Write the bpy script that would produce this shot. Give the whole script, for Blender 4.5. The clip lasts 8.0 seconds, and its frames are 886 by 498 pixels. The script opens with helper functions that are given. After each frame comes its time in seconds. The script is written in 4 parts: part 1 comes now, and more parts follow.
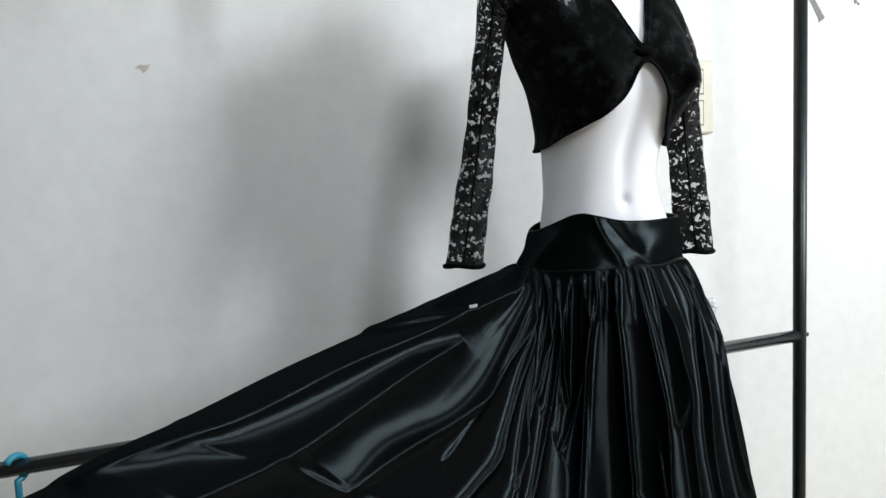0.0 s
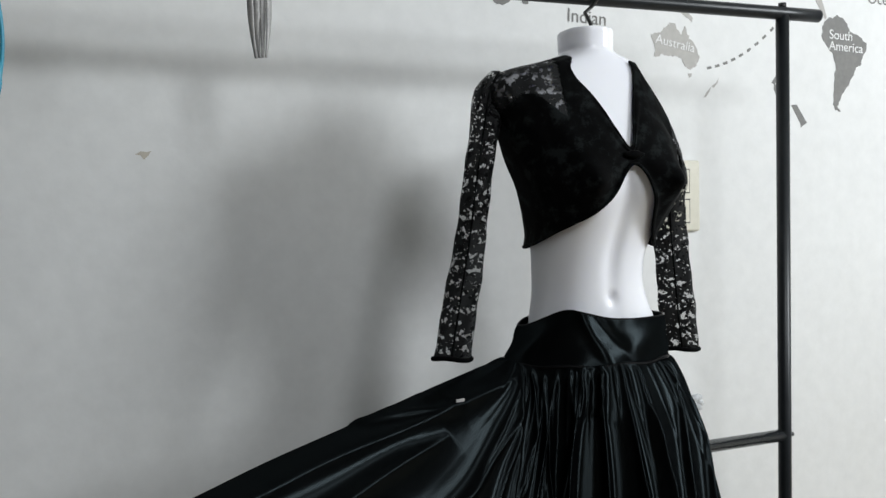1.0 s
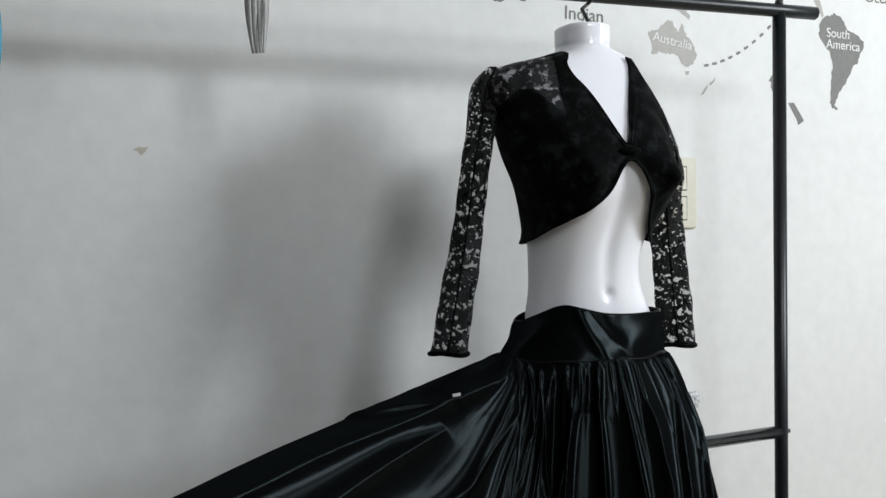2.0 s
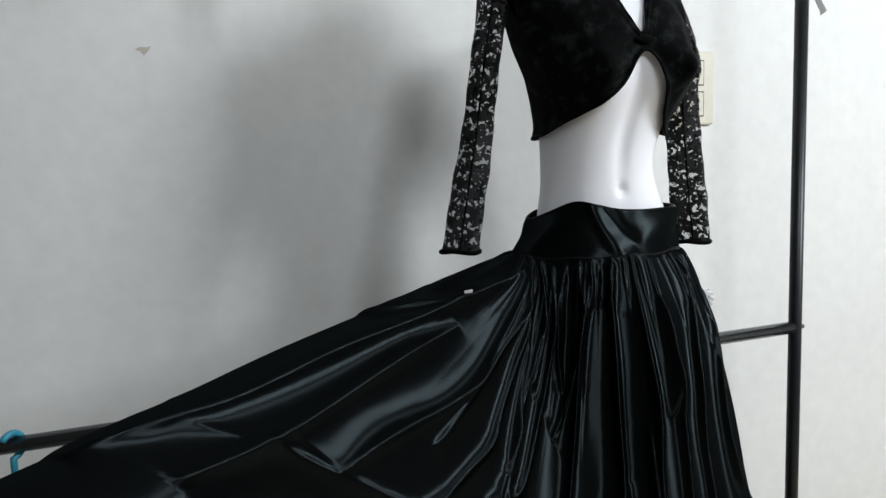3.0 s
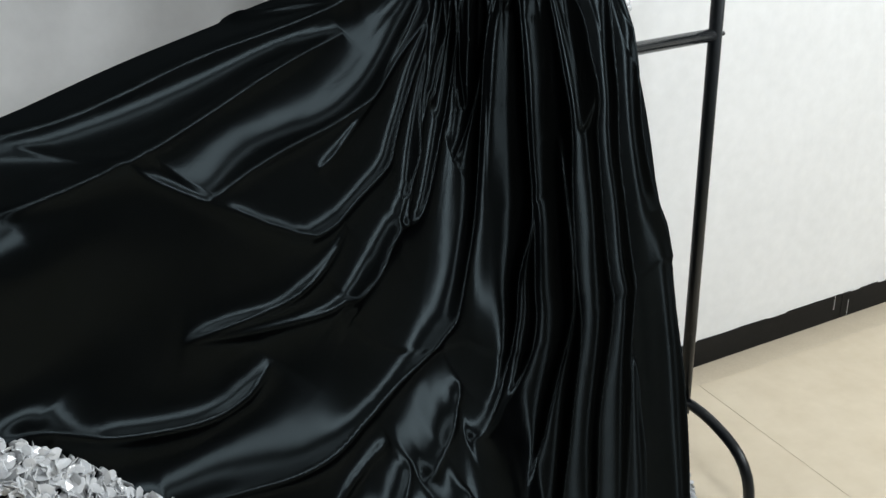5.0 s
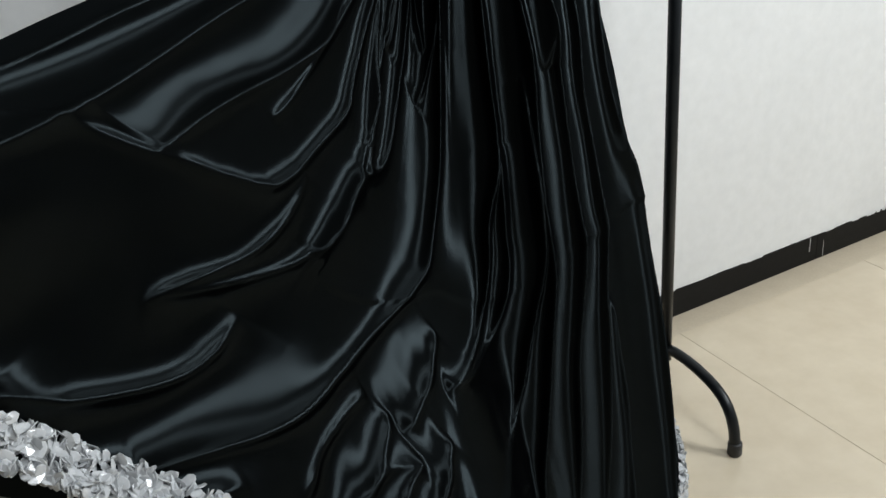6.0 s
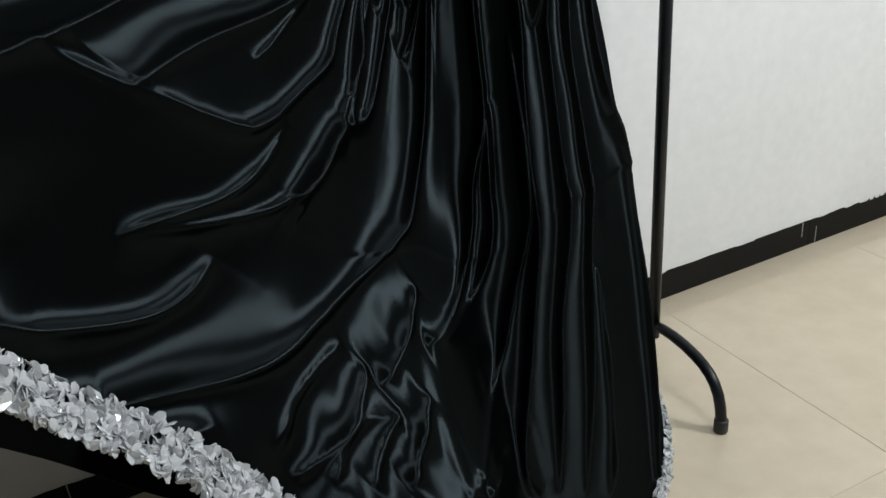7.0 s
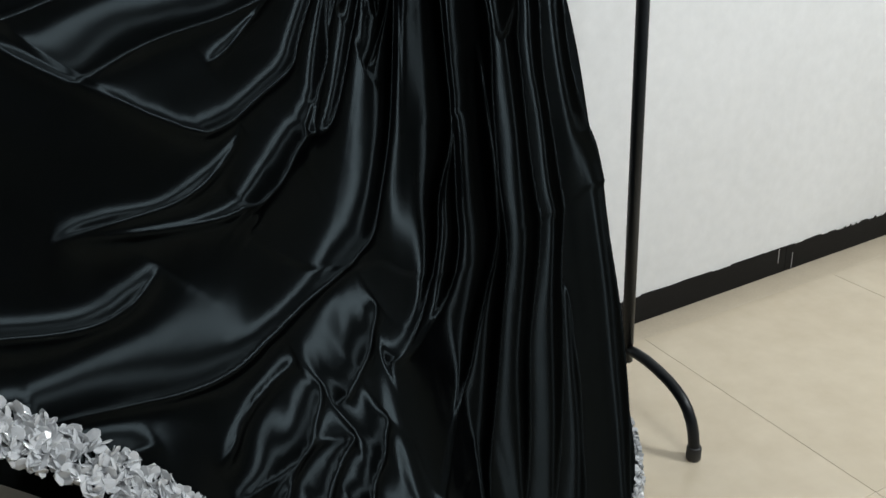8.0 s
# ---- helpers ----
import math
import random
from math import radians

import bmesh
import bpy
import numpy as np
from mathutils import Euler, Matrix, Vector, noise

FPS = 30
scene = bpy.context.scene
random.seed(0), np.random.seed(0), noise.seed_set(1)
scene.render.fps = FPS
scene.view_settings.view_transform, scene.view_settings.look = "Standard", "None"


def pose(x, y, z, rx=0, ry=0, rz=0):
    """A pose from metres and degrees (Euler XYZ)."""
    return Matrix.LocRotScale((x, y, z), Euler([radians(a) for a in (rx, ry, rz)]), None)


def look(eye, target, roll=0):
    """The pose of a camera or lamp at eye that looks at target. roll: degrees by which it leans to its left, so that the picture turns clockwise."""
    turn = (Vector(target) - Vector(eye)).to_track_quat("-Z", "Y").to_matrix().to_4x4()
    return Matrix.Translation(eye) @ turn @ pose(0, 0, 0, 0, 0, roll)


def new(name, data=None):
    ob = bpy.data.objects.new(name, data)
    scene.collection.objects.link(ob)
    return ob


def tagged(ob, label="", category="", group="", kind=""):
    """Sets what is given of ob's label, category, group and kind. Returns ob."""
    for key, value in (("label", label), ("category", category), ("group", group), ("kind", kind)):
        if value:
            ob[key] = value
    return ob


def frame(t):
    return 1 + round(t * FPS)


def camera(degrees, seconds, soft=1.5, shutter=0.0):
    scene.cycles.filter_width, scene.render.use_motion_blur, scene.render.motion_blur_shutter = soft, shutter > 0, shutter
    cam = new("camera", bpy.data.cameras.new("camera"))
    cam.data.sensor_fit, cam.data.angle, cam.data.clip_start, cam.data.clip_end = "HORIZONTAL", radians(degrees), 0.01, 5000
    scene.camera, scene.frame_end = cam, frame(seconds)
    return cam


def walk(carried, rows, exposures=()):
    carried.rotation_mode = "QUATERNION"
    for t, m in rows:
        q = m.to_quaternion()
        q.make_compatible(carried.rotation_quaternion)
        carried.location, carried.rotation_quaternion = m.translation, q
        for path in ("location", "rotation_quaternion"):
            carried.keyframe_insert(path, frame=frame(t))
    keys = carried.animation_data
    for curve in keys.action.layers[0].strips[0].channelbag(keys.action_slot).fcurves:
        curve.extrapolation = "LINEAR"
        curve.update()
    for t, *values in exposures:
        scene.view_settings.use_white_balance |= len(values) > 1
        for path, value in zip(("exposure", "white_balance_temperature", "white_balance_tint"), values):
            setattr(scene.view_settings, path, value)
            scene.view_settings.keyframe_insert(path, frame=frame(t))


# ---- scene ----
cam = camera(53.84, 8.0, soft=1.5)
PATH = [
    (0.0, look((-1.068, -1.213, 1.214), (-0.424, 0.664, 0.968), -2.71)),
    (0.5, look((-1.075, -1.220, 1.230), (-0.408, 0.660, 1.080), -1.63)),
    (1.0, look((-1.074, -1.228, 1.234), (-0.396, 0.652, 1.169), -1.07)),
    (1.2, look((-1.077, -1.228, 1.238), (-0.397, 0.652, 1.195), -0.79)),
    (2.5, look((-1.067, -1.233, 1.216), (-0.401, 0.648, 1.093), -1.27)),
    (3.0, look((-1.063, -1.220, 1.206), (-0.424, 0.657, 0.941), -1.89)),
    (3.5, look((-1.055, -1.191, 1.181), (-0.392, 0.650, 0.765), -2.78)),
    (4.0, look((-1.045, -1.143, 1.179), (-0.333, 0.644, 0.631), -2.45)),
    (4.5, look((-1.006, -1.127, 1.186), (-0.305, 0.613, 0.492), -4.23)),
    (4.8, look((-0.992, -1.119, 1.162), (-0.287, 0.582, 0.382), -4.20)),
    (5.0, look((-0.998, -1.130, 1.140), (-0.269, 0.538, 0.310), -2.80)),
    (5.2, look((-1.002, -1.121, 1.122), (-0.256, 0.524, 0.263), -2.97)),
    (6.3, look((-0.981, -1.140, 1.085), (-0.226, 0.488, 0.203), -6.01)),
    (6.5, look((-0.980, -1.148, 1.072), (-0.231, 0.477, 0.179), -5.72)),
    (7.0, look((-0.980, -1.151, 1.046), (-0.219, 0.477, 0.167), -4.67)),
    (7.5, look((-0.965, -1.132, 1.031), (-0.151, 0.475, 0.162), -3.27)),
    (8.0, look((-0.950, -1.135, 1.021), (-0.139, 0.492, 0.189), -3.06)),
]
EXPOSURES = [(0.0, 0.10), (0.5, -0.12), (1.0, -0.36), (2.5, -0.36), (3.0, -0.18), (3.5, 0.42), (4.0, 0.42), (4.5, 0.15), (5.0, 0.0), (6.5, -0.25), (8.0, -0.3)]
walk(cam, PATH, EXPOSURES)

# ---- world and lights ----
world = bpy.data.worlds.new("world")
scene.world = world
world.use_nodes = True
wn = world.node_tree
sky = wn.nodes.new("ShaderNodeTexSky")
sky.sky_type = "NISHITA"
sky.sun_disc = False
sky.sun_elevation, sky.sun_rotation = radians(35), radians(90)
wn.links.new(sky.outputs["Color"], wn.nodes["Background"].inputs["Color"])
wn.nodes["Background"].inputs["Strength"].default_value = 0.12


def area_lamp(name, m, sx, sy, watts, colour):
    data = bpy.data.lights.new(name, "AREA")
    data.shape, data.size, data.size_y, data.energy, data.color = "RECTANGLE", sx, sy, watts, colour
    ob = new(name, data)
    ob.matrix_world = m
    return ob


WIN = (1.48, -1.60, 2.05)
window_lamp = area_lamp("window_lamp", look(WIN, (-0.4, -0.1, 1.2)), 0.58, 0.66, 62, (0.908, 0.962, 1.0))
panel_lamp = area_lamp("panel_lamp", look((-0.25, -2.25, 2.50), (-0.5, 0.0, 0.9)), 0.6, 0.40, 26, (0.908, 0.962, 1.0))


# ---- materials ----
def material(name):
    m = bpy.data.materials.new(name)
    m.use_nodes = True
    return m, m.node_tree, m.node_tree.nodes["Principled BSDF"]


def coords(nt, scale=(1, 1, 1)):
    tc = nt.nodes.new("ShaderNodeTexCoord")
    mp = nt.nodes.new("ShaderNodeMapping")
    mp.inputs["Scale"].default_value = scale
    nt.links.new(tc.outputs["Object"], mp.inputs["Vector"])
    return mp.outputs["Vector"]


def noise_tex(nt, vec, scale, detail=4.0, rough=0.55):
    n = nt.nodes.new("ShaderNodeTexNoise")
    n.inputs["Scale"].default_value, n.inputs["Detail"].default_value, n.inputs["Roughness"].default_value = scale, detail, rough
    nt.links.new(vec, n.inputs["Vector"])
    return n.outputs["Fac"]


def ramp(nt, fac, stops):
    r = nt.nodes.new("ShaderNodeValToRGB")
    while len(r.color_ramp.elements) < len(stops):
        r.color_ramp.elements.new(0.5)
    for e, (p, c) in zip(r.color_ramp.elements, stops):
        e.position, e.color = p, (*c, 1) if len(c) == 3 else c
    nt.links.new(fac, r.inputs["Fac"])
    return r.outputs["Color"]


def bump(nt, b, height, strength, distance):
    n = nt.nodes.new("ShaderNodeBump")
    n.inputs["Strength"].default_value, n.inputs["Distance"].default_value = strength, distance
    nt.links.new(height, n.inputs["Height"])
    nt.links.new(n.outputs["Normal"], b.inputs["Normal"])
    return n


def surface(name, dark, light, scale, rough=0.5, rough_var=0.1, metal=0.0, relief=0.3, depth=0.001, fine=8.0, spec=0.5, stretch=(1, 1, 1)):
    m, nt, b = material(name)
    v = coords(nt, stretch)
    big, small = noise_tex(nt, v, scale), noise_tex(nt, v, scale * fine, 6)
    mix = nt.nodes.new("ShaderNodeMath")
    mix.operation = "MULTIPLY_ADD"
    nt.links.new(small, mix.inputs[0])
    mix.inputs[1].default_value = 0.5
    half = nt.nodes.new("ShaderNodeMath")
    half.operation = "MULTIPLY"
    half.inputs[1].default_value = 0.5
    nt.links.new(big, half.inputs[0])
    nt.links.new(half.outputs[0], mix.inputs[2])
    nt.links.new(ramp(nt, mix.outputs[0], [(0.3, dark), (0.7, light)]), b.inputs["Base Color"])
    mr = nt.nodes.new("ShaderNodeMapRange")
    mr.inputs["To Min"].default_value, mr.inputs["To Max"].default_value = rough - rough_var, rough + rough_var
    nt.links.new(big, mr.inputs["Value"])
    nt.links.new(mr.outputs["Result"], b.inputs["Roughness"])
    b.inputs["Metallic"].default_value = metal
    b.inputs["Specular IOR Level"].default_value = spec
    bump(nt, b, small, relief, depth)
    return m


M_WALL = surface("white_wall_paint", (0.70, 0.70, 0.69), (0.80, 0.80, 0.79), 2.2, 0.75, 0.08, relief=0.25, depth=0.002, fine=14)
# near-black for the walls out of view, so they bounce little light onto the satin
M_WALL_UNSEEN = surface("unseen_wall_bounce_cut", (0.045, 0.044, 0.043), (0.065, 0.063, 0.06), 2.2, 0.8, 0.08)
# ceiling out of view, toned down to grey so less light comes back off it
M_CEIL = surface("unseen_ceiling_bounce_cut", (0.34, 0.34, 0.33), (0.42, 0.42, 0.41), 1.5, 0.85, 0.05)
M_TILE = surface("cream_floor_tile", (0.57, 0.48, 0.35), (0.68, 0.59, 0.45), 3.0, 0.22, 0.08, relief=0.05, depth=0.0005, fine=5)
M_GROUT = surface("tile_joint", (0.50, 0.42, 0.31), (0.57, 0.49, 0.37), 20, 0.6)
M_SKIRTING = surface("black_skirting", (0.006, 0.006, 0.006), (0.012, 0.0115, 0.011), 9, 0.45, 0.12, relief=0.2, spec=0.12)
M_TUBE = surface("black_powder_coat", (0.005, 0.0065, 0.008), (0.010, 0.0125, 0.0145), 60, 0.36, 0.06, relief=0.08, depth=0.0003, spec=0.32)
M_TUBE_GLOSS = surface("glossy_black_enamel", (0.012, 0.013, 0.014), (0.02, 0.022, 0.024), 60, 0.16, 0.05, relief=0.05, depth=0.0003, spec=0.9)
M_CAP = surface("black_plastic", (0.012, 0.012, 0.012), (0.02, 0.02, 0.02), 40, 0.5, 0.08)
M_CHROME = surface("steel_wire", (0.05, 0.05, 0.05), (0.12, 0.12, 0.12), 40, 0.35, 0.1, metal=1.0)
M_DECAL = surface("dark_grey_vinyl_decal", (0.13, 0.126, 0.118), (0.20, 0.194, 0.183), 12, 0.6, 0.06)
# the same grey vinyl, lightened where strong light washes it out
M_DECAL_GLARE = surface("grey_vinyl_decal_in_glare", (0.36, 0.345, 0.32), (0.45, 0.43, 0.405), 12, 0.6, 0.06)
M_DECALW = surface("white_vinyl_letter", (0.74, 0.74, 0.73), (0.80, 0.80, 0.79), 12, 0.6, 0.06)
M_PLATE = surface("cream_plastic", (0.60, 0.57, 0.47), (0.68, 0.65, 0.55), 8, 0.4, 0.06, relief=0.05)
M_DARK = surface("dark_gap", (0.012, 0.012, 0.012), (0.02, 0.02, 0.02), 20, 0.7)
M_BLUE = surface("blue_plastic", (0.02, 0.22, 0.34), (0.04, 0.34, 0.46), 30, 0.35, 0.08, relief=0.2)
M_RIBBON = surface("grey_satin_ribbon", (0.24, 0.235, 0.23), (0.42, 0.41, 0.40), 40, 0.38, 0.1)
M_STAIN = surface("tan_wall_chip", (0.46, 0.42, 0.35), (0.56, 0.52, 0.45), 60, 0.85)
M_FRAMEW = surface("white_frame_paint", (0.68, 0.68, 0.66), (0.78, 0.78, 0.76), 6, 0.45, 0.08)


def satin():
    m, nt, b = material("black_satin")
    v = coords(nt)
    n = noise_tex(nt, v, 26, 5, 0.6)
    nt.links.new(ramp(nt, n, [(0.3, (0.0006, 0.0007, 0.0008)), (0.7, (0.0014, 0.0016, 0.0018))]), b.inputs["Base Color"])
    fine = noise_tex(nt, v, 55, 4, 0.5)
    bump(nt, b, fine, 0.10, 0.002)
    b.inputs["Roughness"].default_value = 0.9
    b.inputs["Specular IOR Level"].default_value = 0.0
    b.inputs["IOR"].default_value = 1.0
    # the float threads shine in a band across the weave
    mr = nt.nodes.new("ShaderNodeMapRange")
    mr.inputs["To Min"].default_value, mr.inputs["To Max"].default_value = 0.33, 0.40
    nt.links.new(n, mr.inputs["Value"])
    tan = nt.nodes.new("ShaderNodeTangent")
    tan.direction_type, tan.uv_map = "UV_MAP", "weave"
    gloss = nt.nodes.new("ShaderNodeBsdfAnisotropic")
    gloss.inputs["Color"].default_value = (0.0092, 0.0115, 0.0124, 1)
    gloss.inputs["Anisotropy"].default_value = -0.68
    nt.links.new(mr.outputs["Result"], gloss.inputs["Roughness"])
    nt.links.new(tan.outputs["Tangent"], gloss.inputs["Tangent"])
    nt.links.new(nt.nodes["Bump"].outputs["Normal"], gloss.inputs["Normal"])
    both = nt.nodes.new("ShaderNodeAddShader")
    nt.links.new(b.outputs[0], both.inputs[0])
    nt.links.new(gloss.outputs[0], both.inputs[1])
    nt.links.new(both.outputs[0], nt.nodes["Material Output"].inputs["Surface"])
    return m


def lace(name, size, cover, rows):
    """Black floral lace: opaque motifs in loose rows on a see-through net."""
    m, nt, b = material(name)
    v = coords(nt)
    coarse, fine = noise_tex(nt, v, size * 0.5, 2, 0.5), noise_tex(nt, v, size, 3, 0.6)
    wave = nt.nodes.new("ShaderNodeTexWave")
    wave.bands_direction = "Z"
    wave.inputs["Scale"].default_value, wave.inputs["Distortion"].default_value, wave.inputs["Detail Scale"].default_value = rows, 6.0, 3.0
    nt.links.new(v, wave.inputs["Vector"])

    def add(x, k, y):
        n = nt.nodes.new("ShaderNodeMath")
        n.operation = "MULTIPLY_ADD"
        nt.links.new(x, n.inputs[0])
        n.inputs[1].default_value = k
        if y is not None:
            nt.links.new(y, n.inputs[2])
        else:
            n.inputs[2].default_value = 0
        return n.outputs[0]
    total = add(fine, 0.56, add(coarse, 0.38, add(wave.outputs["Fac"], 0.06, None)))
    motif = ramp(nt, total, [(cover - 0.012, (0, 0, 0)), (cover + 0.018, (1, 1, 1))])
    veil = nt.nodes.new("ShaderNodeMath")
    veil.operation = "MAXIMUM"
    nt.links.new(motif, veil.inputs[0])
    veil.inputs[1].default_value = 0.26
    clear = nt.nodes.new("ShaderNodeBsdfTransparent")
    mix = nt.nodes.new("ShaderNodeMixShader")
    nt.links.new(veil.outputs[0], mix.inputs["Fac"])
    nt.links.new(clear.outputs[0], mix.inputs[1])
    nt.links.new(b.outputs[0], mix.inputs[2])
    nt.links.new(mix.outputs[0], nt.nodes["Material Output"].inputs["Surface"])
    b.inputs["Base Color"].default_value = (0.004, 0.0045, 0.005, 1)
    b.inputs["Roughness"].default_value = 0.65
    b.inputs["Specular IOR Level"].default_value = 0.25
    return m


def velvet():
    m, nt, b = material("black_velvet")
    v = coords(nt)
    n = noise_tex(nt, v, 48, 5, 0.65)
    nt.links.new(ramp(nt, n, [(0.42, (0.0005, 0.0006, 0.0007)), (0.53, (0.0014, 0.0017, 0.0018)), (0.62, (0.0085, 0.0105, 0.0105))]), b.inputs["Base Color"])
    b.inputs["Roughness"].default_value = 0.85
    b.inputs["Specular IOR Level"].default_value = 0.06
    b.inputs["Sheen Weight"].default_value = 0.012
    b.inputs["Sheen Roughness"].default_value = 0.4
    bump(nt, b, n, 0.3, 0.001)
    return m


def shell_plastic():
    m, nt, b = material("white_mannequin_plastic")
    v = coords(nt)
    n = noise_tex(nt, v, 5, 3)
    nt.links.new(ramp(nt, n, [(0.3, (0.82, 0.82, 0.87)), (0.7, (0.87, 0.87, 0.91))]), b.inputs["Base Color"])
    b.inputs["Roughness"].default_value = 0.16
    b.inputs["Subsurface Weight"].default_value = 0.25
    b.inputs["Subsurface Radius"].default_value = (0.02, 0.02, 0.022)
    b.inputs["Subsurface Scale"].default_value = 1.0
    return m


def bead_plastic():
    m, nt, b = material("clear_sequin")
    b.inputs["Base Color"].default_value = (0.74, 0.755, 0.77, 1)
    b.inputs["Roughness"].default_value = 0.12
    b.inputs["Transmission Weight"].default_value = 0.30
    b.inputs["Specular IOR Level"].default_value = 0.8
    return m


M_PIPING = surface("black_satin_cord", (0.002, 0.002, 0.0022), (0.004, 0.004, 0.0045), 60, 0.45, 0.05, relief=0.1, spec=0.06)
M_SATIN, M_VELVET, M_MANNEQUIN, M_BEAD = satin(), velvet(), shell_plastic(), bead_plastic()
M_LACE = lace("black_lace", 165.0, 0.470, 17.0)
M_LACE_THICK = lace("black_lace_doubled", 130.0, 0.458, 14.0)


# ---- mesh helpers ----
def link_mesh(name, bm, mat, parent=None, label="", smooth=True):
    me = bpy.data.meshes.new(name)
    bm.to_mesh(me)
    bm.free()
    for mm in mat if isinstance(mat, (list, tuple)) else [mat]:
        me.materials.append(mm)
    if smooth:
        me.polygons.foreach_set("use_smooth", [True] * len(me.polygons))
    ob = new(name, me)
    if parent is not None:
        ob.parent = parent
    if label:
        ob["label"] = label
    return ob


def part(name, bm, mat, parent, label="", smooth=True):
    return link_mesh(name, bm, mat, parent, label, smooth)


def thing(name, at, label, category, group="", kind=""):
    ob = new(name)
    ob.location = at
    ob.empty_display_size = 0.05
    return tagged(ob, label, category, group, kind)


def grid_mesh(name, pts, mat, parent=None, label="", close_u=False, thick=0.0, weave=False):
    """A smooth sheet through an (n, m, 3) array of points."""
    n, m = pts.shape[:2]
    idx = np.arange(n * m).reshape(n, m)
    if close_u:
        idx = np.vstack([idx, idx[:1]])
    q = np.stack([idx[:-1, :-1], idx[1:, :-1], idx[1:, 1:], idx[:-1, 1:]], -1).reshape(-1, 4)
    me = bpy.data.meshes.new(name)
    me.from_pydata(pts.reshape(-1, 3).tolist(), [], q.tolist())
    me.materials.append(mat)
    me.polygons.foreach_set("use_smooth", [True] * len(me.polygons))
    if weave:
        # the weave runs down the cloth: first coordinate down, second across
        a, b = np.meshgrid(np.arange(idx.shape[0] - 1), np.arange(m - 1), indexing="ij")
        uv = np.stack([np.stack([b + dj, a + di], -1) for di, dj in ((0, 0), (1, 0), (1, 1), (0, 1))], 2).reshape(-1, 2) * [1.0 / m, 1.0 / n]
        me.uv_layers.new(name="weave").data.foreach_set("uv", uv.astype(np.float32).ravel())
    ob = new(name, me)
    if parent is not None:
        ob.parent = parent
    if label:
        ob["label"] = label
    if thick:
        mod = ob.modifiers.new("cloth_thickness", "SOLIDIFY")
        mod.thickness, mod.offset = thick, 0
    return ob


def box_bm(lo, hi, bevel=0.0, bm=None):
    bm = bm or bmesh.new()
    vs = bmesh.ops.create_cube(bm, size=1.0)["verts"]
    for v in vs:
        v.co = Vector([lo[i] + (v.co[i] + 0.5) * (hi[i] - lo[i]) for i in range(3)])
    if bevel:
        es = list({e for v in vs for e in v.link_edges})
        bmesh.ops.bevel(bm, geom=es, offset=bevel, segments=2, affect="EDGES", profile=0.5)
    return bm


def tube_bm(path, radius, sides=14, bm=None, caps=True):
    """A round tube along a list of points; radius may be a list."""
    bm = bm or bmesh.new()
    pts = [Vector(p) for p in path]
    up = Vector((0.31, 0.17, 0.93)).normalized()
    rings = []
    for i, p in enumerate(pts):
        d = (pts[min(i + 1, len(pts) - 1)] - pts[max(i - 1, 0)]).normalized()
        s = d.cross(up)
        if s.length < 1e-3:
            s = d.cross(Vector((1, 0, 0)))
        s.normalize()
        w = s.cross(d).normalized()
        up = w
        r = radius[i] if isinstance(radius, (list, tuple)) else radius
        rings.append([bm.verts.new(p + (s * math.cos(a) + w * math.sin(a)) * r) for a in [2 * math.pi * k / sides for k in range(sides)]])
    for a, b in zip(rings[:-1], rings[1:]):
        for k in range(sides):
            bm.faces.new((a[k], a[(k + 1) % sides], b[(k + 1) % sides], b[k]))
    if caps:
        bm.faces.new(rings[0][::-1])
        bm.faces.new(rings[-1])
    bmesh.ops.recalc_face_normals(bm, faces=bm.faces)
    return bm


def spline(keys, x):
    """Smooth values at x through rows of (key, values...), by a monotone-tempered cubic."""
    k = np.array([r[0] for r in keys], float)
    v = np.array([r[1:] for r in keys], float)
    s = np.gradient(v, k, axis=0)
    x = np.clip(np.asarray(x, float), k[0], k[-1])
    i = np.clip(np.searchsorted(k, x, side="right") - 1, 0, len(k) - 2)
    h = (k[i + 1] - k[i])
    t = ((x - k[i]) / h)[..., None]
    h = h[..., None]
    return ((2 * t**3 - 3 * t**2 + 1) * v[i] + (t**3 - 2 * t**2 + t) * h * s[i] + (-2 * t**3 + 3 * t**2) * v[i + 1] + (t**3 - t**2) * h * s[i + 1])


# ---- the room ----
WALL_ANG = 0.02153
WALL_Y = 0.242


def on_wall(x, z, off=0.0):
    """A point of the map wall at x along it, z high and off in front of it."""
    return Vector((x + off * math.sin(WALL_ANG), WALL_Y + x * math.tan(WALL_ANG) - off * math.cos(WALL_ANG), z))


XL, XR, YB, ZC = -2.3, 1.6, -2.7, 2.75


def wall(name, lo, hi, label, mat=None):
    bm = box_bm(lo, hi)
    return tagged(link_mesh(name, bm, mat or M_WALL, smooth=False), label, "wall", kind="structure")


back = wall("wall_north", (-2.5, 0.0, 0.0), (1.9, 0.15, ZC), "white painted plaster wall carrying a grey world map")
back.matrix_world = Matrix.Translation((0, WALL_Y, 0)) @ Matrix.Rotation(WALL_ANG, 4, "Z")
# unseen west and south walls, added to close the room and kept dark against bounce
wall("wall_west", (XL - 0.15, YB, 0), (XL, WALL_Y - 0.07, ZC), "unseen side wall, darkened to cut bounced light", M_WALL_UNSEEN)
wall("wall_south", (XL - 0.15, YB - 0.15, 0), (XR + 0.15, YB, ZC), "unseen rear wall, darkened to cut bounced light", M_WALL_UNSEEN)
